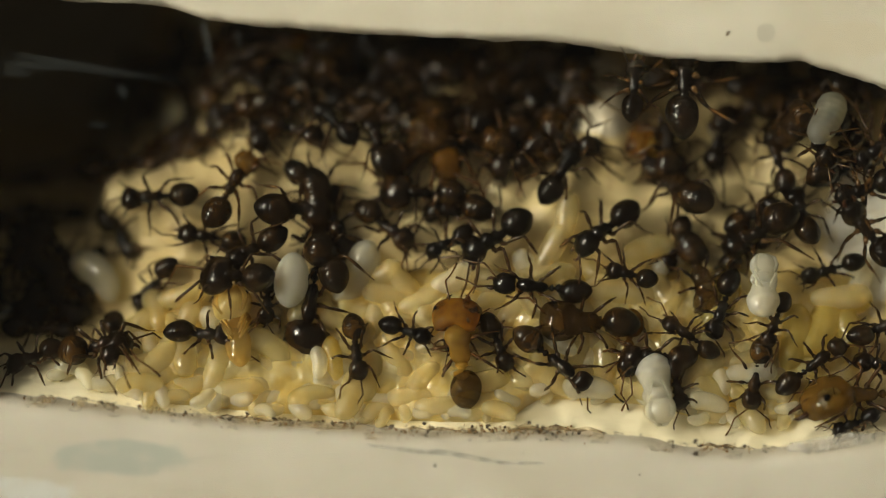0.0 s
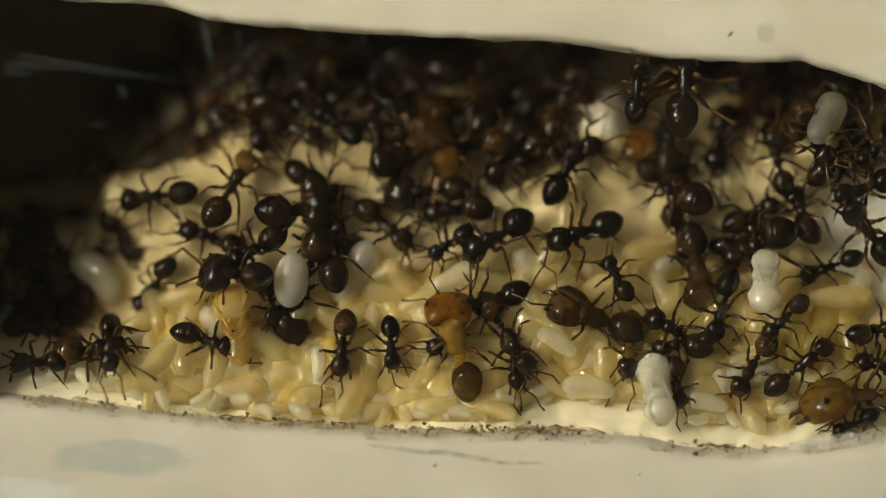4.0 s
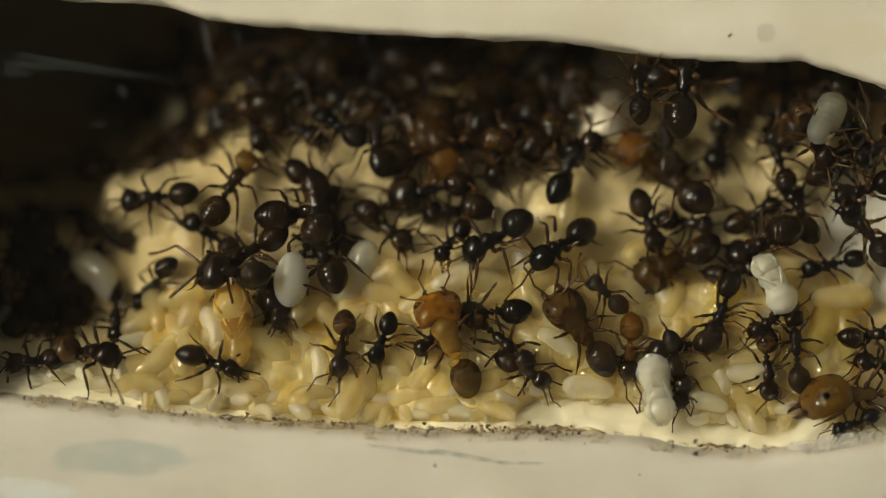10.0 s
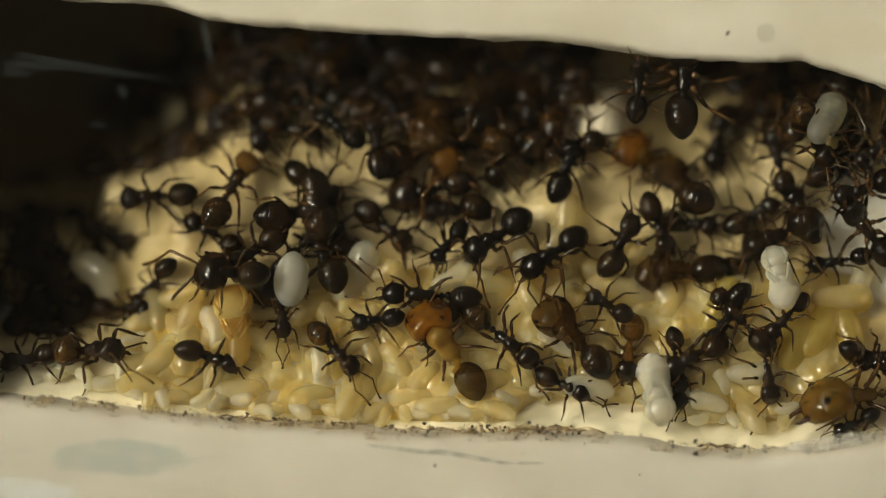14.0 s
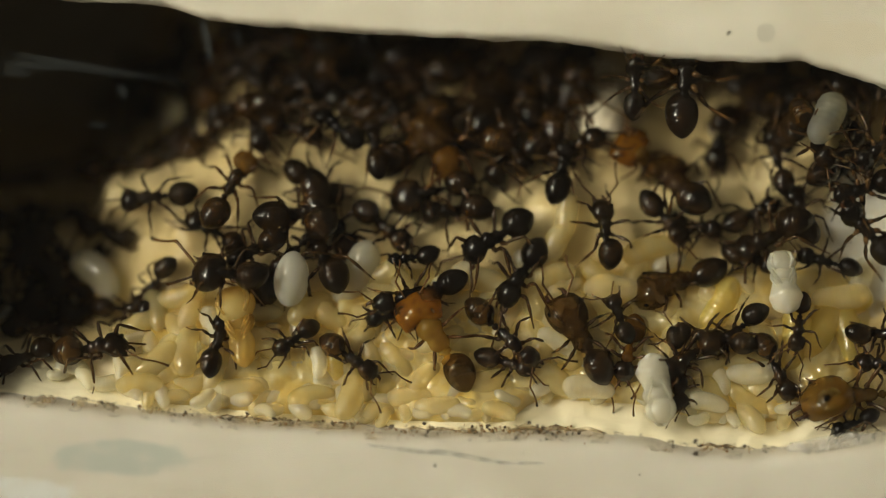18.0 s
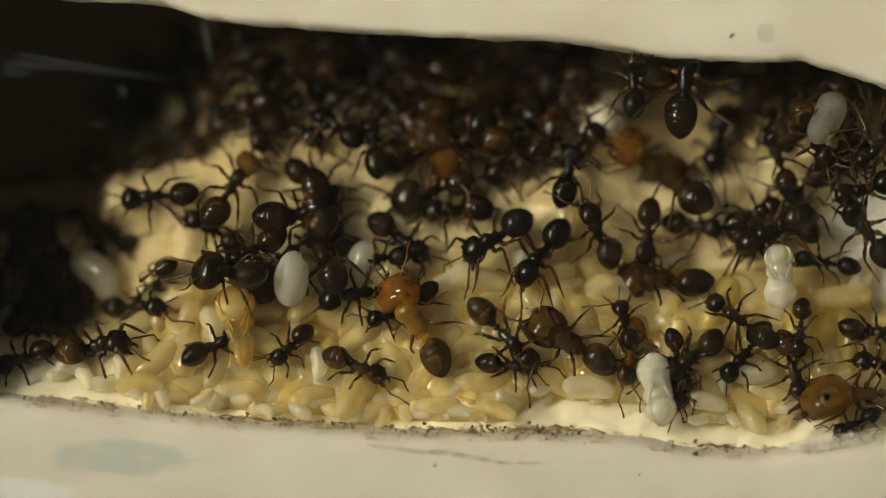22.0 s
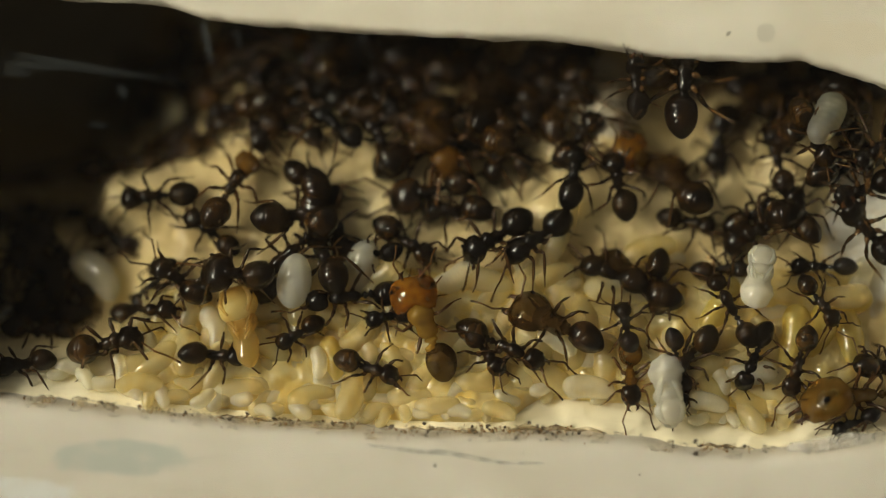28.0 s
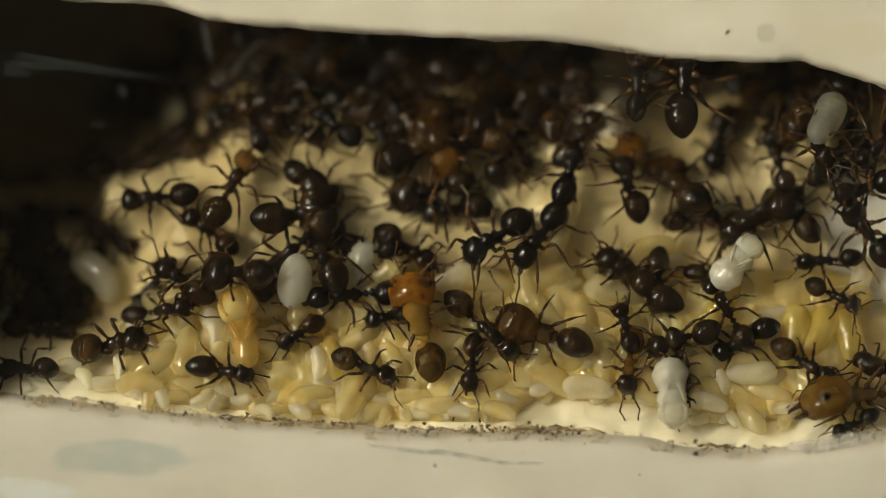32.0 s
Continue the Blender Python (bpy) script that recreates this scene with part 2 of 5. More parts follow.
def lathe(profile, n=16, wide=1.0, high=1.0):
    """A bmesh body turned round the x axis: profile rows of (x, radius), in millimetres; wide and high squash it."""
    rings = []
    for x, r, *lift in profile:
        z = lift[0] if lift else 0.0
        rings.append([Vector((x, r * wide * math.cos(a), z + r * high * math.sin(a))) * MM
                      for a in (2 * math.pi * k / n for k in range(n))])
    return ring_mesh(rings)


# ---- plan of the nest: sheet units (x to the right, y down) against millimetres ----
def smooth(a, b, x):
    t = min(1.0, max(0.0, (x - a) / (b - a)))
    return t * t * (3 - 2 * t)


def along(rows, x):
    """Linear reading of a short table of (x, value)."""
    if x <= rows[0][0]:
        return rows[0][1]
    for (a, u), (b, v) in zip(rows, rows[1:]):
        if x <= b:
            return u + (v - u) * (x - a) / (b - a)
    return rows[-1][1]


def sheet(x):
    return 784 + x / PX


UPPER = [(-700, -60), (0, -6), (290, 9), (345, 27), (420, 42), (600, 55), (800, 68), (1000, 74), (1090, 88), (1180, 104),
         (1330, 110), (1420, 109), (1480, 126), (1568, 156), (1800, 230), (2300, 260)]
LOWER = [(-700, 660), (0, 702), (200, 724), (450, 750), (700, 766), (1000, 770), (1130, 778), (1220, 796), (1340, 802),
         (1430, 792), (1568, 770), (1800, 740), (2300, 700)]


def upper_edge(x):
    return (441 - along(UPPER, sheet(x))) * PX


def lower_edge(x):
    return (441 - along(LOWER, sheet(x))) * PX


SLOPE = [(-0.2, -1.1), (0.5, -1.5), (1.4, -2.3), (3.0, -3.0), (6.0, -3.5), (10.0, -4.2), (13.0, -5.3), (15.5, -7.6), (18.5, -11.0), (22.0, -13.0), (40, -14)]


def floor_z(x, y):
    """Height of the chamber floor, all in millimetres."""
    z = along(SLOPE, y - lower_edge(x))
    z -= 16.0 * smooth(-8.5, -20.0, x) * smooth(2.5, 6.5, y)
    z -= 2.5 * smooth(-11.3, -16.3, x) * smooth(2.2, 0.5, y) * smooth(-4.6, -2.9, y)
    z -= 8.0 * smooth(-15.1, -17.4, x) * smooth(0.4, 2.2, y)
    z += 2.6 * math.exp(-((x - 7.6) / 1.7) ** 2 - ((y - 6.4) / 2.4) ** 2)
    z += 3.4 * math.exp(-((x - 17.0) / 1.9) ** 2 - ((y - 5.7) / 1.8) ** 2)
    z += 0.45 * noise.noise(Vector((x * 0.22, y * 0.3, 1.7))) + 0.24 * noise.noise(Vector((x * 0.9, y * 1.1, 5.1)))
    z += 0.05 * noise.noise(Vector((x * 3.1, y * 3.3, 9.0)))
    return z


def on_sheet(px, py, lift=0.0):
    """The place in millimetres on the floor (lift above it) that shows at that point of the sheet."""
    z = -4.0
    for _ in range(6):
        k = PX * (EYE * 1000 - z) / (EYE * 1000)
        x, y = (px - 784) * k, (441 - py) * k
        z = floor_z(x, y) + lift
    return Vector((x, y, z))


def floor_up(x, y, e=0.6):
    dx = (floor_z(x + e, y) - floor_z(x - e, y)) / (2 * e)
    dy = (floor_z(x, y + e) - floor_z(x, y - e)) / (2 * e)
    return Vector((-dx, -dy, 1)).normalized()


def stand(p, heading, up):
    """A pose at p (millimetres) with x along the heading (degrees on the sheet, 90 up) and z along up."""
    f = Vector((math.cos(radians(heading)), math.sin(radians(heading)), 0))
    f = (f - up * f.dot(up)).normalized()
    m = Matrix((f, up.cross(f), up)).transposed().to_4x4()
    m.translation = p * MM
    return m


# ---- the nest block ----
def grid_mesh(xs, ys, height):
    verts = [(x * MM, y * MM, height(x, y) * MM) for y in ys for x in xs]
    n = len(xs)
    faces = [(j * n + i, j * n + i + 1, (j + 1) * n + i + 1, (j + 1) * n + i) for j in range(len(ys) - 1) for i in range(n - 1)]
    me = bpy.data.meshes.new("sheet")
    me.from_pydata(verts, [], faces)
    me.polygons.foreach_set("use_smooth", [True] * len(me.polygons))
    return me


me = grid_mesh(np.linspace(-31, 31, 311), np.linspace(-12, 29, 206), floor_z)
me.materials.append(M_FLOOR)
floor = tagged(new("floor", me), "cream plaster chamber floor, stained yellow, sloping down", "floor", kind="structure")


def rim(name, xs, edge, sign, profile, mat, label, ragged):
    """A plaster lip lofted along an edge. profile: rows of (distance back from the edge, height)."""
    rings = []
    for x in xs:
        ring = []
        for d, z in profile:
            near = 1.0 if d < 2 else 0.0
            w = ragged * near * (noise.noise(Vector((x * 0.8, z * 1.3, 3.0))) + 0.5 * noise.noise(Vector((x * 2.9, z * 2.5, 7.0))))
            ring.append(Vector((x, edge(x) + sign * d + w, z + 0.06 * (1.0 if d < 0.25 else 0.0) * noise.noise(Vector((x * 1.3, d, 2.0))))) * MM)
        rings.append(ring)
    return tagged(part(name, ring_mesh(rings), mat), label, "wall", kind="structure")


long = np.linspace(-31, 31, 400)
rim("wall_upper", long, upper_edge, 1,
    [(24, -30), (24, -8.5), (6, -5.5), (2.4, -3.6), (0.9, -2.6), (0.25, -1.8), (0.0, -1.1), (0.03, -0.45), (0.12, -0.15), (0.32, -0.02),
     (1.5, 0.0), (2.1, 0.0), (2.3, 0.0), (24, 0.0)], M_RIM_UP, "thick off-white plaster lip over the dark chamber", 0.10)
front_lip = rim("wall_lower", long, lower_edge, -1,
    [(-0.5, -2.4), (-0.15, -1.4), (0.0, -0.8), (0.1, -0.35), (0.3, -0.10), (0.8, -0.02), (2.0, 0.0), (2.2, 0.0), (2.4, 0.0), (14, 0.0), (14, -30)],
    M_RIM, "pale plaster front lip with a faint bluish stain", 0.07)


def smear(points, wide, mat, label):
    """A thin dried streak on the front lip, along points of the sheet."""
    pts = [v3((x - 784) * PX, (441 - y) * PX, 0.004) for x, y in points]
    n = len(pts)
    part("smear", tube(pts, [MM * wide * (0.25 + 0.75 * math.sin(math.pi * (i + 0.3) / (n - 0.4))) for i in range(n)], 8, 0.015), mat, front_lip, label)


for points, wide, mat, label in (
        (((650, 786), (690, 790), (740, 797), (790, 799), (840, 809), (890, 817), (960, 818)), 0.055, M_BLUE_SMEAR, "bluish grey streak"),
        (((1390, 792), (1440, 786), (1500, 776), (1545, 772)), 0.16, M_CHALK_SMEAR, "chalky white streak")):
    smear(points, 2.2 * wide, mat, label)
for x0, y0, x1, y1, wide in ((900, 757, 1068, 764, 0.24), (585, 752, 700, 760, 0.20), (705, 759, 860, 762, 0.14), (380, 737, 520, 746, 0.14), (1235, 786, 1335, 793, 0.13), (60, 708, 200, 722, 0.08)):
    ends = [on_sheet(x0 + (x1 - x0) * k / 6, y0 + (y1 - y0) * k / 6 + (3, -3, 2, -1, 3, -2, 0)[k], 0.05) * MM for k in range(7)]
    part("smear", tube(ends, [MM * wide * v for v in (0.15, 0.8, 0.6, 1.0, 0.7, 0.9, 0.1)], 8, 0.05), M_OCHRE_SMEAR, front_lip, "ochre streak")


def solid(name, lo, hi, mat, bevel=0.0, parent=None, label=""):
    bm = bmesh.new()
    bmesh.ops.create_cube(bm, size=1)
    for v in bm.verts:
        v.co = Vector([(a + b) / 2 + c * (b - a) for a, b, c in zip(lo, hi, v.co)]) * MM
    if bevel:
        bmesh.ops.bevel(bm, geom=bm.edges[:], offset=bevel * MM, segments=2, affect="EDGES")
    ob = part(name, bm, mat, parent, label)
    ob.data.polygons.foreach_set("use_smooth", [False] * len(ob.data.polygons))
    return ob


tagged(solid("wall_west", (-34, -32, -2.0), (-19.80, 36, -0.01), M_RIM, 0.5), "pale plaster lip over the side passage", "wall", kind="structure")
tagged(solid("wall_far_west", (-34, -32, -30), (-30.5, 36, -2.2), M_RIM, 0.3), "pale plaster wall closing the side passage", "wall", kind="structure")
tagged(solid("wall_east", (30, -32, -30), (34, 36, -0.01), M_RIM, 0.6), "pale plaster wall closing the chamber", "wall", kind="structure")
tagged(solid("nest_base", (-34, -32, -33), (34, 36, -30), M_RIM, 0.3), "pale plaster base of the nest", "base", kind="structure")
tagged(solid("ground", (-60, -60, -40), (60, 62, -33), M_TABLE), "plain board under the nest", "table", kind="structure")

pane = new("glass_cover")
tagged(pane, "clear scratched glass pane lying over the nest", "glass pane")
sheet_glass = solid("pane", (-33, -30, 0.08), (33, 34, 2.08), M_GLASS, 0.0, pane)
sheet_glass.visible_shadow = False


# ---- ants ----
LEGS = [  # hip along the body, hip to the side, spread (degrees from the head's way), reach
    (0.62, 0.22, 36, 0.66), (0.22, 0.24, 92, 0.68), (-0.14, 0.22, 142, 0.82)]


def leg_mesh(reach):
    """One leg, hip at the origin, pointing along x, its foot 0.66 mm below: coxa, thigh, shin and the fine jointed foot."""
    pts = [(0, 0, 0), (0.10, 0, -0.10), (0.22, 0, -0.08), (0.30, 0, 0.0), (0.62, 0, 0.24), (0.92, 0, 0.40), (0.99, 0, 0.40),
           (1.06, 0, 0.33), (1.30, 0, 0.0), (1.55, 0, -0.34), (1.60, 0, -0.42), (1.78, 0, -0.56), (1.98, 0, -0.63), (2.02, 0, -0.66)]
    rad = [0.09, 0.11, 0.09, 0.055, 0.090, 0.058, 0.048, 0.048, 0.068, 0.044, 0.031, 0.028, 0.022, 0.030]
    return tube([v3(x * reach, y + 0.10 * math.sin(x * 1.6), z) for x, y, z in pts], [r * MM for r in rad], 6)


def antenna_mesh(side):
    """Long scape, elbow, then a bead-jointed whip with a thicker club."""
    pts, rad = [v3(0, 0, 0), v3(0.15, 0.14 * side, 0.05), v3(0.62, 0.50 * side, 0.16), v3(0.72, 0.57 * side, 0.17)], [0.035, 0.04, 0.045, 0.05]
    for i in range(9):
        k = i / 8
        pts.append(v3(0.78 + 0.95 * k, (0.58 - 0.12 * k + 0.20 * k * k) * side, 0.15 - 0.42 * k))
        rad.append((0.034 if i % 2 else 0.044) + 0.016 * smooth(0.6, 0.9, k))
    return tube(pts, [r * MM for r in rad], 6)


def mandible_mesh(side):
    pts = [v3(0, 0, 0), v3(0.14, 0.07 * side, -0.03), v3(0.28, 0.05 * side, -0.06), v3(0.36, -0.05 * side, -0.08)]
    return tube(pts, [0.09 * MM, 0.085 * MM, 0.06 * MM, 0.015 * MM], 6, 0.6)


def head_mesh(wide):
    """Rounded heart-shaped capsule, broader behind, with a flat face towards the jaws."""
    boxy = smooth(1.0, 1.4, wide)
    bm = lathe([(-0.50, 0.02), (-0.49, 0.16 + 0.10 * boxy), (-0.42, 0.33 + 0.08 * boxy), (-0.25, 0.46 + 0.02 * boxy), (0.0, 0.50), (0.22, 0.46 + 0.03 * boxy),
                (0.42, 0.36 + 0.07 * boxy), (0.52, 0.24 + 0.09 * boxy), (0.55, 0.04)], 22, wide, 0.80 - 0.10 * boxy)
    for v in bm.verts:
        x, y = v.co.x / MM, v.co.y / MM
        if x < -0.30:
            v.co.x += (0.30 + 0.25 * boxy) * (abs(y) - 0.20) * -MM * smooth(-0.30, -0.5, x)
        v.co.z -= 0.10 * MM * smooth(0.0, 0.5, x)
    return bm


def gaster_mesh():
    """Egg-shaped abdomen of four overlapping plates."""
    rows, plates = [(0.80, 0.05), (0.77, 0.16)], [(0.72, 0.10, 0.28, 0.622), (0.09, -0.34, 0.618, 0.555), (-0.35, -0.64, 0.548, 0.390), (-0.65, -0.83, 0.380, 0.19)]
    for a, b, ra, rb in plates:
        for k in range(5):
            t = k / 4
            bow = math.sin(math.pi * t) * (0.06 if a > 0.5 else 0.02)
            rows.append((a + (b - a) * t, ra + (rb - ra) * (t ** 0.7 if a > 0.5 else t) + bow))
        rows.append((b - 0.006, rb - 0.009))
    rows += [(-0.88, 0.12), (-0.91, 0.02)]
    return lathe(rows, 22, 1.0, 0.94)


def thorax_mesh():
    return lathe([(0.92, 0.03, 0.0), (0.90, 0.13, 0.0), (0.78, 0.24, 0.02), (0.60, 0.33, 0.05), (0.40, 0.36, 0.07), (0.20, 0.31, 0.05),
                  (0.08, 0.26, 0.0), (-0.05, 0.27, -0.01), (-0.25, 0.28, -0.02), (-0.42, 0.22, -0.06), (-0.52, 0.12, -0.10), (-0.55, 0.03, -0.11)], 14, 0.86, 0.95)


def waist_mesh():
    return lathe([(0.30, 0.05, -0.02), (0.20, 0.07, -0.02), (0.12, 0.15, 0.05), (0.04, 0.16, 0.07), (-0.02, 0.08, 0.0), (-0.08, 0.09, 0.0),
                  (-0.15, 0.19, 0.04), (-0.25, 0.19, 0.04), (-0.33, 0.10, 0.02), (-0.38, 0.04, 0.0)], 10, 1.0, 1.0)


def make_ant(head_mat, body_mat, tail_mat, leg_mat, wide, head_size, tail_size):
    """One ant at the origin, head towards +x, feet at z = 0: about 4.2 mm from jaws to tail."""
    ant = new("ant")
    t = part("thorax", thorax_mesh(), body_mat, ant)
    t.location = v3(0, 0, 0.74)
    w = part("waist", waist_mesh(), body_mat, ant)
    w.location = v3(-0.78, 0, 0.66)
    g = part("gaster", gaster_mesh(), tail_mat, ant)
    g.location, g.scale = v3(-1.70, 0, 0.72), (tail_size,) * 3
    h = part("head", head_mesh(wide), head_mat, ant)
    h.location, h.scale = v3(1.42, 0, 0.72), (head_size,) * 3
    for s in (1, -1):
        a = part("antenna", antenna_mesh(s), leg_mat, h)
        a.location = v3(0.36, 0.13 * s * wide, 0.16)
        j = part("mandible", mandible_mesh(s), M_JAW, h)
        j.location = v3(0.46, 0.17 * s * wide, -0.12)
        bm = bmesh.new()
        bmesh.ops.create_uvsphere(bm, u_segments=8, v_segments=6, radius=0.085 * MM)
        e = part("eye", bm, M_EYE, h)
        e.location, e.scale = v3(0.12, 0.42 * s * wide, 0.17), (1, 0.6, 1)
    for x, y, spread, reach in LEGS:
        me = part("leg", leg_mesh(reach), leg_mat, ant)
        for s in (1, -1):
            leg = me if s == 1 else new("leg", me.data)
            leg.parent = ant
            leg.location, leg.rotation_euler = v3(x, y * s, 0.66), (0, 0, radians(spread * s))
    return ant


KINDS = {
    "black": (M_BLACK_HEAD, M_BLACK_HEAD, M_BLACK, M_LEG, 1.0, 0.96, 0.90, "glossy black worker ant"),
    "dark": (M_DARK_HEAD, M_DARK_HEAD, M_DARK, M_LEG, 1.0, 0.96, 0.90, "glossy dark brown worker ant"),
    "brown": (M_DARK_HEAD, M_DARK_HEAD, M_BROWN, M_LEG, 1.0, 0.96, 0.94, "dark worker ant with brown abdomen"),
    "soldier": (M_DARK_HEAD, M_DARK_HEAD, M_DARK, M_LEG, 1.15, 1.45, 1.0, "large-headed dark soldier ant"),
    "brown_soldier": (M_SOLDIER, M_SOLDIER, M_DARK, M_LEG, 1.25, 1.4, 1.08, "large brown soldier ant"),
    "amber": (M_AMBER_DARK, M_BROWN, M_BROWN, M_LEG_AMBER, 1.0, 1.1, 1.0, "young amber ant with orange head"),
    "callow_worker": (M_DARK_HEAD, M_AMBER_DARK, M_AMBER_DARK, M_LEG_AMBER, 1.0, 1.0, 0.95, "callow amber worker ant with dark head"),
    "amber_soldier": (M_AMBER, M_AMBER_CLEAR, M_AMBER_TAIL, M_LEG_AMBER, 1.55, 1.28, 1.06, "amber soldier ant with big orange head"),
    "callow": (M_CALLOW, M_CALLOW, M_CALLOW, M_LEG_AMBER, 1.15, 1.75, 1.0, "big callow amber ant on its side"),
}
MODELS = {k: make_ant(*v[:7]) for k, v in KINDS.items()}
USED = set()
ANTS = {}
dice = random.Random(5)


def hip_turn(leg):
    """The way that a leg points by its hip, in radians."""
    side = 1 if leg.location.y > 0 else -1
    return min((abs(leg.location.x - x * MM), radians(spread * side)) for x, y, spread, reach in LEGS)[1]


def ant(key, kind, hx, hy, gx, gy, size=1.0, lift=0.0, where="standing in the plaster chamber"):
    """An ant with its head and its abdomen at two points of the sheet. The key finds it again in motions()."""
    size *= 1.1 if max(hy, gy) > 460 else 1.28
    span = math.hypot(hx - gx, hy - gy) / 125.0
    squeeze = min(1.12, max(0.58, span / size))
    m = ant_pose(hx, hy, gx, gy, size, squeeze, lift)
    if kind in USED:
        a = copy_thing(MODELS[kind], m)
    else:
        a = MODELS[kind]
        a.matrix_basis = m
        USED.add(kind)
    a.scale = (size,) * 3
    swing = dice.uniform(-1, 1)
    for c in a.children:
        kind_of = c.name.split(".")[0]
        if kind_of == "leg":
            c.rotation_euler = (radians(dice.uniform(-9, 6)) * 0.4, radians(dice.uniform(-7, 7)), hip_turn(c) + radians(dice.uniform(-16, 16)))
        elif kind_of == "thorax":
            c.scale = (squeeze ** 0.8 * 1.2, 1.85, 1.45) if "_soldier" in kind else (squeeze ** 0.8, 1, 1)
        elif kind_of == "waist":
            c.location.x = -0.78 * MM * squeeze
            c.scale = (1.35, 1.8, 1.6) if "_soldier" in kind else (1, 1, 1)
            c.rotation_euler = (0, radians(dice.uniform(-12, 12)), radians(8 * swing))
        elif kind_of == "gaster":
            tail, own = KINDS[kind][6], random.Random(key)
            c.scale = (tail * own.uniform(0.80, 0.98), tail * own.uniform(0.92, 1.0), tail)
            c.location = v3(-1.70 * squeeze, swing * 0.12, 0.76 + 0.25 * max(0, 1 - squeeze))
            c.rotation_euler = (0, radians(dice.uniform(-6, 18) - 25 * max(0, 0.95 - squeeze)), radians(14 * swing))
        elif kind_of == "head":
            c.location.x = 1.42 * MM * squeeze
            c.rotation_euler = (radians(dice.uniform(-10, 10)), radians(dice.uniform(5, 30) + 30 * max(0, 1 - squeeze)), radians(dice.uniform(-16, 16)))
            for s in c.children:
                if s.name.startswith("antenna"):
                    s.scale = (0.45,) * 3 if lift < 0 else (0.72,) * 3 if "_soldier" in kind else (1,) * 3
                    s.rotation_euler = (0, radians(dice.uniform(-15, 15)), radians(dice.uniform(-28, 22)))
    tagged(a, KINDS[kind][7] + " " + where, "ant", "ants of the colony")
    ANTS[key] = (a, size, squeeze, lift)
    return a


def pile(px, py):
    """Thickness of the brood that covers the floor at a point of the sheet, in millimetres."""
    front = along(LOWER, px) - 20 - 38 * smooth(880, 960, px) * smooth(1240, 1180, px)
    front -= 30 * smooth(1185, 1235, px) * smooth(1470, 1430, px)
    back = 500 if px > 600 else 590
    return 0.75 * smooth(240, 320, px) * smooth(1560, 1440, px) * smooth(back - 40, back + 40, py) * smooth(front, front - 40, py)


def ant_pose(hx, hy, gx, gy, size, squeeze, lift):
    """The pose that brings head and abdomen nearest to the two points."""
    if lift < 0:                 # hanging under the glass
        z = 0.06 - 0.7 * size
        k = PX * (EYE * 1000 - z) / (EYE * 1000)
        h, g = Vector(((hx - 784) * k, (441 - hy) * k, 0)), Vector(((gx - 784) * k, (441 - gy) * k, 0))
        p = g + (h - g) * 0.55
        p.z = 0.06
        return stand(p, math.degrees(math.atan2(h.y - g.y, h.x - g.x)), Vector((0, 0, -1)))
    lift = max(lift, pile((hx + gx) / 2, (hy + gy) / 2))
    h, g = on_sheet(hx, hy, 0.7 * size + lift), on_sheet(gx, gy, 0.7 * size + lift)
    mid = g + (h - g) * 0.55
    p = Vector((mid.x, mid.y, 0))
    p.z = floor_z(p.x, p.y) + lift
    up = floor_up(p.x, p.y)
    p = p - 0.72 * size * (up - Vector((0, 0, 1)))
    lean = 5 + 16 * smooth(0.95, 1.2, size)
    body = pose(0, 0, 0.72 * MM * size)
    turn = pose(0, 0, 0, lean * math.sin(977 * size + 1313 * squeeze), 0.8 * lean * math.sin(613 * size + 811 * squeeze), 0)
    return stand(p, math.degrees(math.atan2(h.y - g.y, h.x - g.x)), up) @ body @ turn @ body.inverted()


# the colony at the start, head first, then abdomen
ant("a1", "dark", 230, 352, 330, 345, 0.8)
ant("a2", "amber", 436, 280, 388, 387, 0.85, 0.3)
ant("a3", "dark", 333, 412, 415, 420, 0.75)
ant("a4", "soldier", 568, 368, 478, 372, 0.95, 0.6)
ant("a5", "dark", 238, 438, 190, 398, 0.8)
ant("a6", "dark", 240, 532, 312, 480, 0.8)
ant("a7", "dark", 205, 648, 203, 545, 0.85, 0.6)
ant("a8", "brown", 215, 616, 137, 602, 1.1, 0.3)
ant("a79", "dark", 40, 638, 85, 622, 0.85)
ant("a9", "dark", 45, 572, 130, 552, 0.9)
ant("a10", "dark", 155, 518, 92, 478, 0.9)
ant("a11", "brown", 348, 222, 345, 165, 0.85)
ant("a12", "brown", 462, 250, 442, 195, 0.85)
ant("a13", "dark", 348, 277, 262, 275, 0.8)
ant("a14", "black", 527, 187, 600, 175, 0.85)
ant("a15", "black", 578, 196, 612, 243, 0.8, 0.8)
ant("a16", "dark", 664, 215, 675, 298, 0.8, 0.4)
ant("a17", "soldier", 700, 335, 800, 345, 0.8, 0.3)
ant("a18", "dark", 765, 372, 845, 378, 0.9)
ant("a19", "dark", 590, 345, 533, 303, 0.85)
ant("a20", "dark", 552, 245, 490, 215, 0.85)
ant("a21", "amber", 785, 292, 776, 205, 1.05)
ant("a22", "dark", 885, 292, 915, 232, 0.95)
ant("a23", "dark", 962, 112, 952, 190, 1.05)
ant("a24", "black", 848, 440, 905, 402, 1.0, 0.5)
ant("a25", "black", 769, 448, 818, 412, 0.62, 0.5)
ant("a26", "black", 1012, 276, 980, 332, 0.85, 0.5)
ant("a27", "black", 1032, 432, 1108, 378, 0.95, 0.5)
ant("a28", "brown_soldier", 1172, 290, 1232, 368, 0.95, 0.3)
ant("a29", "dark", 1178, 445, 1165, 395, 0.75)
ant("a30", "brown_soldier", 1262, 540, 1217, 440, 0.95, 0.4)
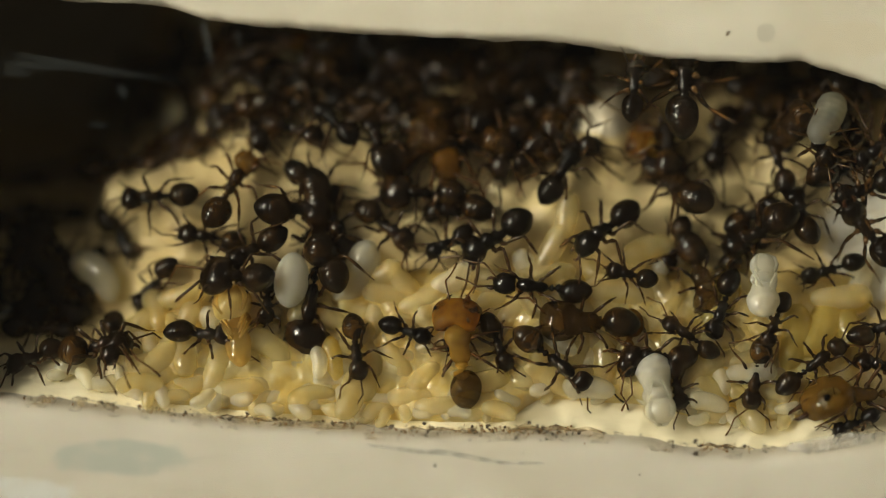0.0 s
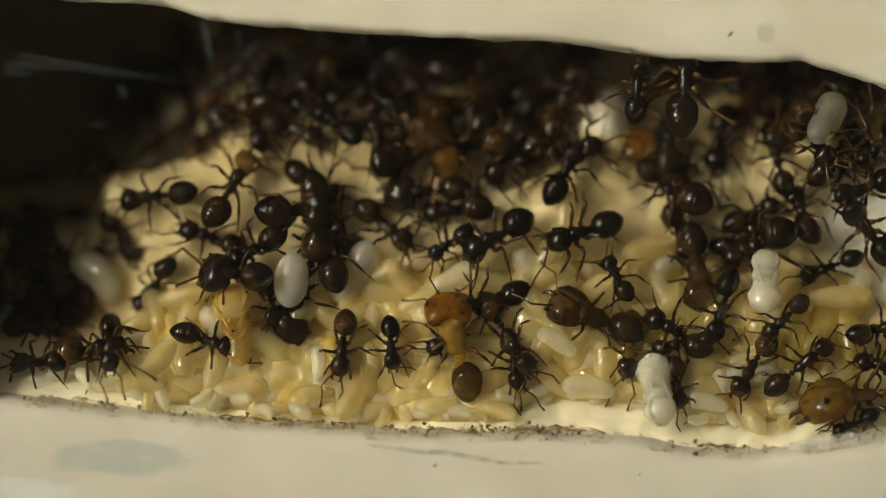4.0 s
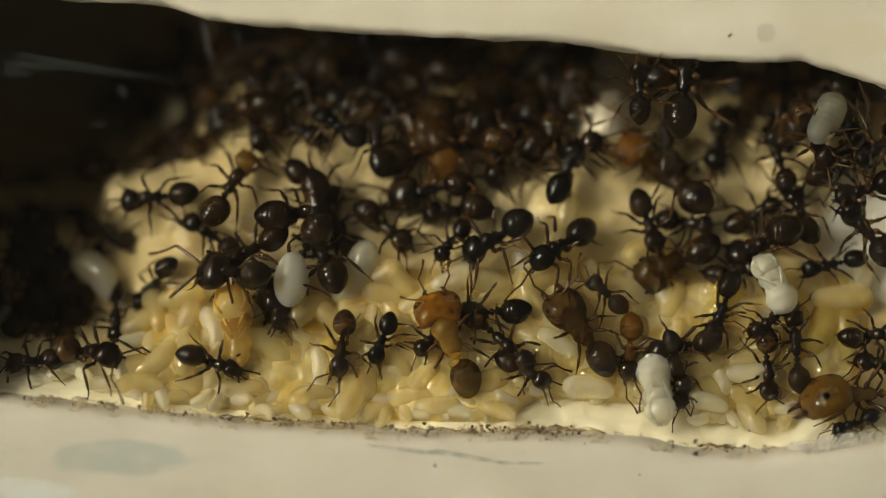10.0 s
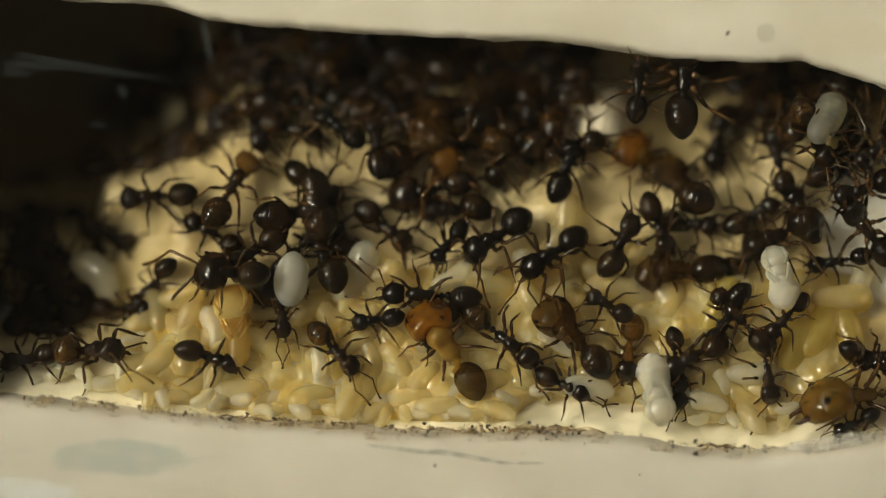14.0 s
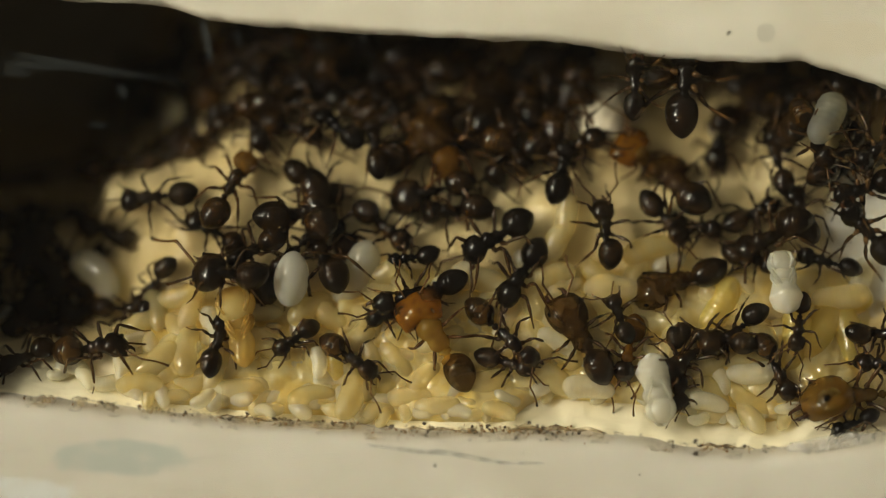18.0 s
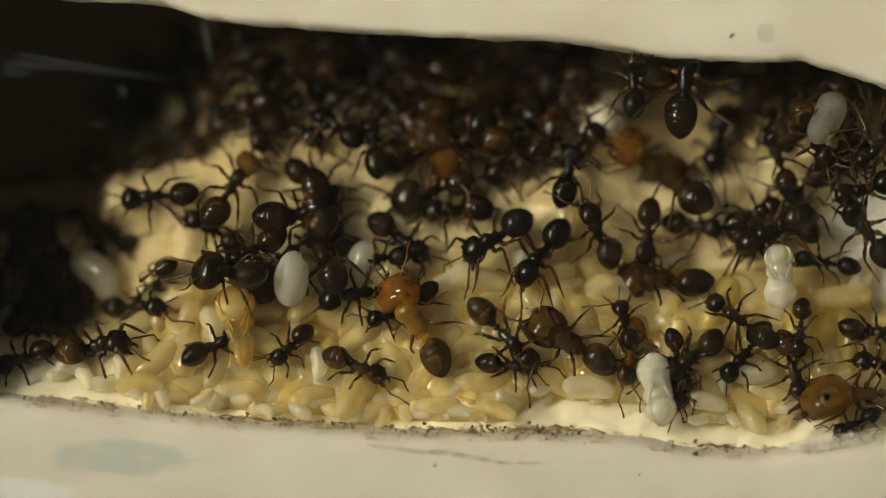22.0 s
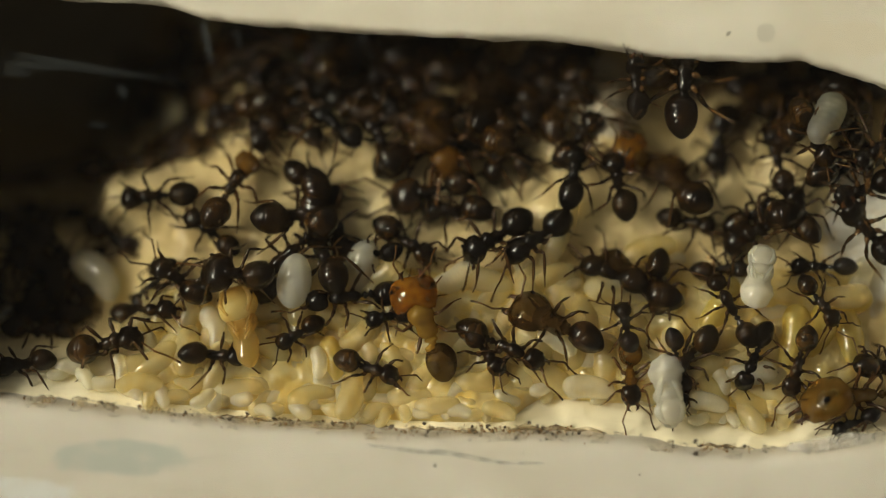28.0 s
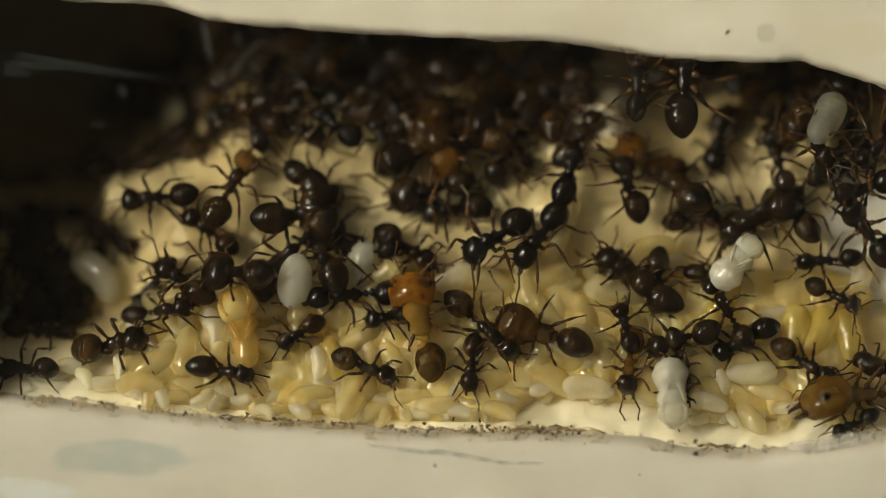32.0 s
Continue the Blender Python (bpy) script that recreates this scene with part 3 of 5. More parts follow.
ant("a31", "dark", 1288, 460, 1345, 425, 0.7)
ant("a32", "dark", 1305, 425, 1362, 403, 1.1)
ant("a33", "dark", 1352, 243, 1392, 325, 0.75, 0.4)
ant("a34", "dark", 1402, 345, 1426, 408, 0.8, 0.4)
ant("a35", "dark", 1505, 252, 1448, 296, 0.95)
ant("a36", "brown", 1345, 180, 1398, 235, 1.0)
ant("a37", "black", 1212, 112, 1207, 188, 1.15, -1, "hanging under the glass")
ant("a38", "black", 1124, 138, 1122, 190, 0.72, -1, "hanging under the glass")
ant("a39", "amber_soldier", 1130, 250, 1190, 290, 0.75)
ant("a40", "dark", 1270, 292, 1272, 205, 0.9)
ant("a41", "dark", 1045, 265, 970, 262, 0.85)
ant("a42", "black", 1498, 345, 1562, 325, 0.85, -1, "hanging under the glass")
ant("a43", "black", 1530, 280, 1585, 235, 0.85, -1, "hanging under the glass")
ant("a44", "black", 1512, 385, 1555, 440, 0.95, -1, "hanging under the glass")
ant("a45", "black", 1430, 488, 1508, 465, 0.75, 0.5)
ant("a46", "dark", 1348, 605, 1381, 540, 0.75, 1.35)
ant("a47", "brown", 1325, 705, 1344, 618, 0.85, 0.9)
ant("a48", "dark", 1478, 612, 1391, 680, 0.85, 0.9)
ant("a49", "dark", 1512, 592, 1575, 560, 0.85, 0.6)
ant("a50", "dark", 1525, 640, 1600, 655, 0.85, 0.6)
ant("a51", "black", 1480, 760, 1535, 735, 0.62)
lying = ant("callow", "callow", 1455, 712, 1610, 680, 1.15, 0.2, "resting at the front lip")
for c in lying.children:
    if c.name.startswith("head"):
        c.rotation_euler = (radians(68), radians(12), radians(14))
        for f in c.children:
            if f.name.startswith("antenna"):
                f.scale = (0.3,) * 3

ant("a53", "dark", 1185, 572, 1252, 618, 0.72, 0.9)
ant("a54", "dark", 1110, 632, 1200, 630, 0.95, 0.6)
ant("a55", "dark", 1200, 705, 1190, 655, 0.75, 0.5)
ant("a56", "brown_soldier", 985, 572, 1098, 572, 0.98, 0.6)
ant("a57", "black", 893, 505, 1020, 512, 0.95, 0.8)
ant("a58", "dark", 893, 640, 868, 575, 0.8, 0.7)
ant("a59", "brown", 1030, 675, 932, 600, 0.95, 0.8)
ant("a60", "amber_soldier", 808, 556, 822, 690, 1.0, 1.0, "standing over the brood pile")
ant("a61", "black", 742, 592, 697, 578, 0.75, 0.9)
ant("a62", "brown", 632, 655, 627, 577, 0.85, 0.9)
ant("a63", "dark", 398, 592, 321, 590, 0.85, 0.7)
ant("a64", "soldier", 540, 600, 566, 440, 1.1, 0.5)
ant("a65", "soldier", 384, 484, 456, 488, 1.0, 1.7)
ant("a66", "dark", 715, 425, 648, 375, 0.85)
ant("a67", "dark", 612, 440, 560, 330, 1.0, 0.2)
ant("a68", "amber", 540, 78, 590, 110, 1.0)
ant("a69", "amber", 822, 125, 870, 150, 1.0)
ant("a70", "dark", 660, 160, 700, 110, 1.1)
ant("a71", "amber", 970, 135, 1020, 160, 0.9)
ant("a72", "dark", 1085, 478, 1140, 490, 0.75, 1.3)
ant("a73", "dark", 1161, 435, 1145, 364, 0.8, 0.4)
ant("a74", "dark", 1165, 300, 1185, 225, 0.85, 0.6)
ant("a76", "black", 1262, 585, 1290, 500, 0.85, 0.8)
ant("a77", "dark", 470, 560, 480, 500, 0.75, 0.8)
ant("a78", "dark", 755, 614, 800, 575, 0.75, 0.7)
ant("a82", "dark", 985, 205, 960, 265, 0.85, 0.4)
ant("a92", "callow_worker", 1108, 652, 1114, 572, 0.85, 0.4, "behind a white pupa")
ant("a90", "dark", 560, 415, 590, 498, 1.15, 0.4)
# the crowd on the deep floor
for x, y, h, s in ((370, 240, 20, 0.8), (590, 130, 70, 1.0), (545, 140, 200, 1.0), (700, 200, 120, 1.0), (735, 262, 30, 1.0), (838, 258, 170, 1.0), (865, 195, 80, 1.0),
                   (905, 262, 300, 0.9), (1000, 195, 100, 1.0),
                   (1315, 195, 45, 0.9), (1402, 180, 10, 0.9), (1480, 205, 60, 0.9),
                   (300, 262, 170, 0.8), (470, 170, 110, 0.9),
                   (400, 150, 20, 0.9), (620, 90, 10, 0.9), (750, 130, 140, 1.0)):
    s *= dice.uniform(0.93, 1.07)
    d = 46 * s
    h = radians(h)
    ant("c%d_%d" % (x, y), dice.choice(("dark", "dark", "brown", "brown", "brown_soldier")), x + d * math.cos(h), y - d * math.sin(h), x - d * math.cos(h), y + d * math.sin(h), s, 0.0,
        "crowded on the deep plaster floor")
# dim ones back under the upper lip and in the side passage
for i in range(26):
    x, y = 300 + 1250 * (i + dice.random()) / 26, dice.uniform(70, 215) + 0.05 * (i * 48 - 300)
    if 1000 < x < 1130 or 1250 < x < 1320 or 590 < x < 650:
        continue
    h = dice.uniform(0, 360)
    d = 48 * dice.uniform(0.8, 1.1)
    ant("u%d" % i, dice.choice(("dark", "dark", "amber", "black", "brown", "brown")), x + d * math.cos(h), y + d * math.sin(h), x - d * math.cos(h), y - d * math.sin(h),
        dice.uniform(0.8, 1.05), dice.choice((0, 0, 0.6)), "under the plaster lip")
for x, y, h in ((40, 400, 20), (85, 480, 60), (60, 500, 100), (30, 320, 10), (95, 380, 200), (190, 240, 80), (20, 460, 300), (130, 300, 150), (110, 445, 40), (70, 430, 120), (140, 480, 320), (35, 540, 15), (75, 585, 350), (110, 540, 10), (250, 215, 60), (285, 170, 120), (230, 300, 10), (200, 180, 40), (325, 118, 70), (395, 92, 160), (285, 135, 20), (450, 78, 100), (250, 160, 130)):
    d = dice.uniform(43, 48)
    h = radians(h)
    ant("w%d_%d" % (x, y), "dark", x + d * math.cos(h), y + d * math.sin(h), x - d * math.cos(h), y - d * math.sin(h), 0.85, 0.0, "in the dark side passage")
for i in range(15):
    x = 640 + 900 * (i + dice.random()) / 15
    y = along(UPPER, x) + dice.uniform(18, 50)
    if 1040 < x < 1290:
        continue
    h, d = dice.uniform(0, 6.28), dice.uniform(44, 52)
    ant("v%d" % i, dice.choice(("dark", "black")), x + d * math.cos(h), y + d * math.sin(h), x - d * math.cos(h), y - d * math.sin(h), dice.uniform(0.85, 1.0), 0.4,
        "under the plaster lip")

# three more at the edge of the lit floor
ant("c_patch", "dark", 1352, 368, 1312, 392, 0.8, 0.0, "crowded on the deep plaster floor")
ant("a94", "dark", 430, 452, 470, 430, 0.85, 0.6)
ant("c_side", "dark", 1478, 305, 1524, 282, 0.9, 0.0, "crowded on the deep plaster floor")


# ---- brood ----
def grub_mesh(length, fat, bend, rings=13):
    """A legless grub, bent like a comma, with ringed folds and a narrow head end. Millimetres."""
    skin, n, folds = [], 16, 9
    for i in range(rings * 3 + 1):
        t = 0.5 - 0.5 * math.cos(math.pi * (0.15 * i / (rings * 3) + 0.85 * math.acos(1 - 2 * i / (rings * 3)) / math.pi))
        a = bend * (t - 0.5)
        r = fat * max(0.0, 1 - abs(2 * t - 1) ** 3.4) ** 0.5 * (0.80 + 0.22 * t)
        r = max(0.01, r * (1 + 0.011 * math.cos(2 * math.pi * folds * t)))
        R = length / max(0.05, bend)
        c = Vector((R * math.sin(a), R * (1 - math.cos(a)), fat))
        side = Vector((-math.sin(a), math.cos(a), 0))
        skin.append([(c + r * (math.cos(b) * side + math.sin(b) * Vector((0, 0, 1)))) * MM for b in (2 * math.pi * k / n for k in range(n))])
    return ring_mesh(skin)


def egg_mesh(length, fat):
    return lathe([(-0.5 * length * math.cos(math.pi * k / 16), max(0.01, fat * math.sin(math.pi * k / 16) * (1.06 - 0.006 * k)), fat) for k in range(17)], 20)


def ringed_mesh(length, fat, folds, depth, seed):
    """An egg with soft ring folds and an uneven skin, centred at the origin. Millimetres."""
    bm = lathe([(-0.5 * length * math.cos(math.pi * k / 40), max(0.01, fat * math.sin(math.pi * k / 40) ** 1.05 * (1 + depth * math.cos(folds * math.pi * k / 20))))
                for k in range(41)], 32)
    for v in bm.verts:
        v.co *= 1 + 0.10 * noise.noise(v.co * 1500 + Vector((seed, 0, 0))) + 0.05 * noise.noise(v.co * 4200 + Vector((0, seed, 0)))
    return bm


def pupa(mat, eyes):
    """A pale ant-shaped pupa on its back: abdomen, middle with folded legs, and bowed head."""
    p = new("ant_pupa")
    g = part("gaster", ringed_mesh(1.5, 0.52 if eyes else 0.66, 4, 0.03, 1), mat, p)
    g.location = v3(-0.50, 0, 0.55)
    t = part("thorax", ringed_mesh(1.1, 0.42, 2, 0.05, 4), mat, p)
    t.location, t.scale = v3(0.36, 0, 0.52), (1, 1.25, 1.1)
    h = part("head", ringed_mesh(0.95, 0.46, 1, 0.05, 7), M_RIPE_HEAD if eyes else mat, p)
    h.location, h.scale, h.rotation_euler = v3(0.92, 0, 0.58), (1.1, 1.3, 1.05), (0, radians(25), 0)
    if eyes:
        h.scale, h.location, g.scale = (1.55, 1.6, 1.4), v3(0.95, 0, 0.70), (1.25, 0.9, 0.65)
    for s in (1, -1):
        for k in range(3):
            pts = [v3(0.66 - 0.22 * k, 0.40 * s, 0.74), v3(0.50 - 0.2 * k, 0.43 * s, 0.82), v3(0.18 - 0.22 * k, 0.28 * s, 0.96), v3(-0.12 - 0.18 * k, 0.13 * s, 1.08)]
            part("leg", tube(pts, [0.06 * MM, 0.08 * MM, 0.07 * MM, 0.04 * MM], 8), mat, p)
        a = part("antenna", tube([v3(0.34, 0.14 * s, 0.20), v3(0.16, 0.28 * s, 0.30), v3(-0.12, 0.34 * s, 0.26), v3(-0.40, 0.22 * s, 0.14)],
                                 [0.05 * MM, 0.07 * MM, 0.07 * MM, 0.04 * MM], 8), mat, h)
        j = part("mandible", tube([v3(0.36, 0.14 * s, 0.05), v3(0.50, 0.10 * s, 0.02), v3(0.56, 0.0, 0.0)], [0.10 * MM, 0.08 * MM, 0.03 * MM], 8), mat, h)
        bm = bmesh.new()
        bmesh.ops.create_uvsphere(bm, u_segments=8, v_segments=6, radius=(0.07 if eyes else 0.04) * MM)
        e = part("eye", bm, M_EYE, h)
        e.location = v3(0.05, 0.34 * s, 0.24)
    return p


BROOD = {}
GRUBS = {}
for key, mat, length, fat, bend in (("small", M_LARVA, 1.2, 0.31, 2.0), ("mid", M_LARVA, 1.5, 0.36, 2.3), ("pale", M_LARVA_PALE, 1.35, 0.36, 1.9),
                                    ("fat", M_LARVA_PALE, 1.9, 0.48, 1.6), ("gold", M_LARVA_GOLD, 2.3, 0.55, 0.9), ("straight", M_LARVA, 2.3, 0.50, 0.35),
                                    ("ring", M_LARVA, 2.5, 0.46, 2.6), ("white", M_LARVA_WHITE, 2.0, 0.48, 0.7), ("amber", M_LARVA_AMBER, 2.4, 0.58, 0.9), ("glassy", M_SHADED_GLASSY, 2.0, 0.56, 0.5)):
    GRUBS[key] = (grub_mesh(length, fat, bend), mat, length)
GRUB_DATA = {}
WORDS = {"small": "small cream ant larva", "mid": "cream curled ant larva", "pale": "pale moist ant larva", "fat": "fat whitish ant larva",
         "gold": "large golden-yellow ant larva", "straight": "long cream ant larva with ringed folds", "ring": "large curled cream ant larva",
         "white": "milk-white smooth ant grub", "amber": "large amber-yellow ant larva", "glassy": "translucent wet ant larva, its shade put into a grey skin"}


def grub(kind, px, py, heading, size=1.0, lift=0.0, tip=0.0, roll=0.0, key="", where="in the brood pile"):
    bm, mat, length = GRUBS[kind]
    if kind not in GRUB_DATA:
        ob = part("ant_larva", bm, mat)
        GRUB_DATA[kind] = ob.data
    else:
        ob = new("ant_larva", GRUB_DATA[kind])
    p = on_sheet(px, py, lift)
    ob.matrix_world = stand(p, heading, floor_up(p.x, p.y)) @ pose(0, 0, 0, roll, tip, 0)
    ob.scale = (size,) * 3
    tagged(ob, WORDS[kind] + " " + where, "larva", "brood of the colony")
    if key:
        BROOD[key] = ob
    return ob


def lay_pupa(model, first, px, py, heading, size, lift, label, key="", roll=0.0):
    p = on_sheet(px, py, lift)
    m = stand(p, heading, floor_up(p.x, p.y)) @ pose(0, 0, 0, roll, 0, 0)
    ob = model if first else copy_thing(model, m)
    ob.matrix_basis = m
    ob.scale = (size,) * 3
    tagged(ob, label, "pupa", "brood of the colony")
    if key:
        BROOD[key] = ob
    return ob


# the pile along the front lip: a bed of large soft grubs, then smaller ones on top
dice = random.Random(21)
for row in range(7):
    for i in range(18):
        x = 240 + 1170 * (i + dice.uniform(0.1, 0.9)) / 18
        y = along(LOWER, x) - (44 if x < 900 else 92 if x < 1190 else 60) - row * 38 + dice.uniform(-12, 12)
        if x < 330:
            y = max(y, 735 - (x - 120) * 0.5)
        if y < 545 and x < 620 or row > 5 and dice.random() < 0.4 or 1230 < x < 1250 and row > 4:
            continue
        grub(dice.choice(("mid", "gold", "gold", "straight", "fat")), x, y, dice.uniform(0, 360), dice.uniform(0.9, 1.2), dice.uniform(0.0, 0.2), dice.uniform(-10, 10), dice.uniform(-30, 30))
for row in range(4):
    for i in range(42):
        x = 225 + 1190 * (i + dice.uniform(0.1, 0.9)) / 42
        if 1075 < x < 1120:
            continue
        low = along(LOWER, x) - (30 if x < 900 else 78 if x < 1190 else 66)
        y = low - row * 22 + dice.uniform(-9, 9)
        if x < 330:
            y = min(low, max(y, 735 - (x - 120) * 0.5))
        kind = dice.choice(("small", "small", "mid", "pale", "pale") if row < 2 else ("small", "small", "mid", "mid", "pale"))
        if 1180 < x:
            kind = dice.choice(("small", "pale", "pale", "mid"))
        grub(kind, x, y, dice.uniform(0, 360), dice.uniform(0.8, 1.12), dice.uniform(0.0, 0.28), dice.uniform(-18, 18), dice.uniform(-30, 30))
# the smallest grubs and eggs, a moist heap that fills the gaps
def heap_z(x, y):
    px, py = sheet(x) , 441 - y / PX
    k = pile(784 + (px - 784) * 0.97, 441 + (py - 441) * 0.97) / 0.75
    q = Vector((x * 1.25 + 0.5 * noise.noise(Vector((x * 0.7, y * 0.7, 3.0))), y * 1.25 + 0.5 * noise.noise(Vector((x * 0.7, y * 0.7, 8.0))), 0.3))
    near = noise.voronoi(q)[0][0]
    bump = math.sqrt(max(0.0, 1 - (near / 0.62) ** 2))
    return floor_z(x, y) - 0.12 + k * (0.98 + 0.16 * noise.noise(Vector((x * 0.5, y * 0.5, 6.0)))) + 0.15 * bump * min(1, k * 2)


me = grid_mesh(np.linspace(-14.5, 20.5, 440), np.linspace(-8.6, 0.2, 120), heap_z)
me.materials.append(M_HEAP)
tagged(new("small_larvae", me), "heap of tiny moist cream larvae and eggs", "larvae", kind="stuff")
# larger grubs behind it
for i in range(26):
    x = 300 + 1130 * (i + dice.uniform(0.1, 0.9)) / 26
    y = along(LOWER, x) - 150 + dice.uniform(-24, 22)
    grub(dice.choice(("mid", "straight", "gold", "fat", "ring")), x, y, dice.uniform(0, 360), dice.uniform(0.8, 1.05), dice.uniform(0, 0.1), dice.uniform(-8, 8))
for kind, x, y, h, s, l in (
        ("fat", 645, 490, 60, 1.7, 0.0), ("ring", 965, 482, 170, 1.25, 0.1), ("straight", 1090, 522, 175, 1.45, 0.0), ("amber", 1478, 542, 4, 1.2, 0.0), ("amber", 1440, 590, 60, 1.3, 0.0),
        ("amber", 1495, 600, 100, 1.2, 0.0), ("amber", 1400, 600, 80, 1.3, 0.0), ("amber", 1270, 545, 60, 1.2, 0.0), ("fat", 190, 488, 138, 1.6, 0.3),
        ("fat", 215, 262, 90, 1.3, 0.0), ("fat", 325, 215, 20, 1.0, 0.0), ("fat", 567, 645, 95, 0.8, 0.8), ("pale", 222, 655, 100, 1.0, 0.5),
        ("fat", 960, 690, 40, 0.8, 0.3), ("white", 1390, 727, 10, 0.62, 0.6), ("white", 1206, 706, 70, 0.62, 0.6), ("white", 1250, 716, 165, 0.95, 0.7), ("pale", 1232, 748, 20, 0.8, 0.4), ("pale", 1292, 745, 120, 0.8, 0.3), ("pale", 1345, 738, 60, 0.8, 0.3), ("pale", 1272, 678, 100, 1.1, 0.5), ("white", 1325, 662, 4, 1.15, 0.7), ("white", 1040, 694, 172, 1.2, 0.5), ("white", 985, 606, 150, 1.0, 0.5),
        ("pale", 1215, 712, 30, 1.1, 0.6), ("glassy", 1455, 226, 66, 1.35, 0.6), ("pale", 135, 655, 170, 1.2, 0.0), ("pale", 190, 688, 10, 1.1, 0.0), ("fat", 250, 660, 60, 0.7, 0.0), ("pale", 160, 676, 120, 1.0, 0.0), ("pale", 110, 668, 30, 0.9, 0.0),
        ("gold", 262, 585, 40, 1.0, 0.0), ("gold", 292, 556, 120, 1.0, 0.0), ("mid", 312, 608, 200, 1.2, 0.1), ("straight", 338, 570, 70, 1.0, 0.0), ("mid", 275, 625, 300, 1.2, 0.1), ("pale", 240, 612, 20, 1.0, 0.0), ("gold", 330, 532, 10, 1.0, 0.0), ("straight", 850, 500, 170, 1.3, 0.0), ("straight", 1000, 390, 80, 1.1, 0.0), ("fat", 665, 640, 60, 0.8, 0.3), ("amber", 590, 640, 100, 0.9, 0.3),
        ("ring", 985, 530, 250, 1.15, 0.2), ("straight", 1480, 530, 5, 1.2, 0.6), ("fat", 1520, 490, 70, 1.0, 0.0), ("ring", 660, 590, 60, 1.1, 0.2)):
    grub(kind, x, y, h, s, l)
M_WHITE = pupa(M_PUPA, False)
M_RIPE = pupa(M_PUPA_AMBER, True)
bm, mat, length = egg_mesh(2.5, 0.78), M_PUPA, 0
ob = part("ant_pupa", bm, mat)
p = on_sheet(521, 497, 0.6)
ob.matrix_world = stand(p, 84, floor_up(p.x, p.y))
BROOD["white"] = tagged(ob, "smooth milk-white ant pupa held upright by workers", "pupa", "brood of the colony")
lay_pupa(M_WHITE, True, 1158, 688, -82, 1.2, 0.9, "white ant pupa lying at the front lip", "pile_pupa")
lay_pupa(M_WHITE, False, 1345, 520, 80, 1.1, 1.4, "white ant pupa moved about by workers", "ported")
lay_pupa(M_RIPE, True, 424, 590, 100, 1.25, 0.5, "ripe amber ant pupa with dark eye spots", "ripe")

# ---- grit along the front lip ----
dice = random.Random(9)


def grit_mesh(seed):
    bm = bmesh.new()
    bmesh.ops.create_icosphere(bm, subdivisions=1, radius=0.1 * MM)
    for v in bm.verts:
        v.co *= 0.7 + 0.8 * abs(noise.noise(v.co * 9000 + Vector((seed, 0, 0))))
    return bm


bits = [part("grit_grain", grit_mesh(k), m) for k, m in ((1, M_GRIT), (2, M_GRIT_BROWN), (3, M_GRIT), (4, M_GRIT_BROWN))]
for i in range(230):
    x = dice.choice((dice.uniform(20, 1070), dice.uniform(380, 1060), dice.uniform(700, 1000))) if i % 16 else dice.uniform(1225, 1355)
    y = along(LOWER, x) - 6 + dice.gauss(0, 5)
    base = bits[i % 4]
    ob = base if i < 4 else new("grit_grain", base.data)
    wx, wy = (x - 784) * PX, (441 - y) * PX
    edge = lower_edge(wx)
    ob.location = v3(wx, wy, -0.10 if wy < edge else -0.5)
    ob.rotation_euler = (dice.uniform(0, 6), dice.uniform(0, 6), dice.uniform(0, 6))
    k = dice.uniform(0.35, 1.1) * (1.3 if dice.random() < 0.15 else 0.8)
    ob.scale = (k * dice.uniform(0.8, 1.6), k, k * 0.6)
    tagged(ob, "dark crumb of soil stuck along the plaster lip" if i % 2 == 0 else "brown crumb of soil stuck along the plaster lip", "grit", "grit along the lip")

verts, faces = [], []
for i in range(800):
    x = dice.choice((dice.uniform(0, 1080), dice.uniform(380, 1070), dice.uniform(1190, 1370)))
    if noise.noise(Vector((x * 0.03, 4.0, 0))) + 0.5 * noise.noise(Vector((x * 0.11, 1.0, 0))) < dice.uniform(0.0, 0.5):
        continue
    y = along(LOWER, x) - 4 + dice.gauss(0, 5.5) + 3 * math.sin(x * 0.05)
    wx, wy = (x - 784) * PX, (441 - y) * PX
    z = -0.03 if wy < lower_edge(wx) - 0.2 else -0.42
    r = dice.uniform(0.015, 0.05)
    n = len(verts)
    for k in range(4):
        a = k * 1.57 + dice.uniform(-0.5, 0.5)
        verts.append(((wx + r * 1.5 * math.cos(a)) * MM, (wy + r * math.sin(a)) * MM, (z + 0.01 * k) * MM))
    verts.append((wx * MM, wy * MM, (z + r) * MM))
    faces += [(n + k, n + (k + 1) % 4, n + 4) for k in range(4)]
me = bpy.data.meshes.new("dust")
me.from_pydata(verts, [], faces)
me.materials.append(M_GRIT_BROWN)
tagged(new("dust", me), "fine brown dust caught along the plaster lip", "dust", kind="stuff")

# loose clumps on the ledge
for i in range(56):
    cx, cy = dice.choice(((965, 757), (985, 752), (945, 757), (870, 757), (830, 759), (520, 743), (600, 750), (440, 738), (760, 757)))
    p = on_sheet(cx + dice.gauss(0, 14), cy + dice.gauss(0, 4), 0.06)
    ob = new("grit_grain", bits[i % 4].data)
    k = dice.uniform(0.3, 1.0)
    ob.location, ob.scale, ob.rotation_euler = p * MM, (k, k, 0.7 * k), (0, 0, dice.uniform(0, 6))
    tagged(ob, "dark crumb of soil lying on the cream ledge" if i % 2 == 0 else "brown crumb of soil lying on the cream ledge", "grit", "grit along the lip")
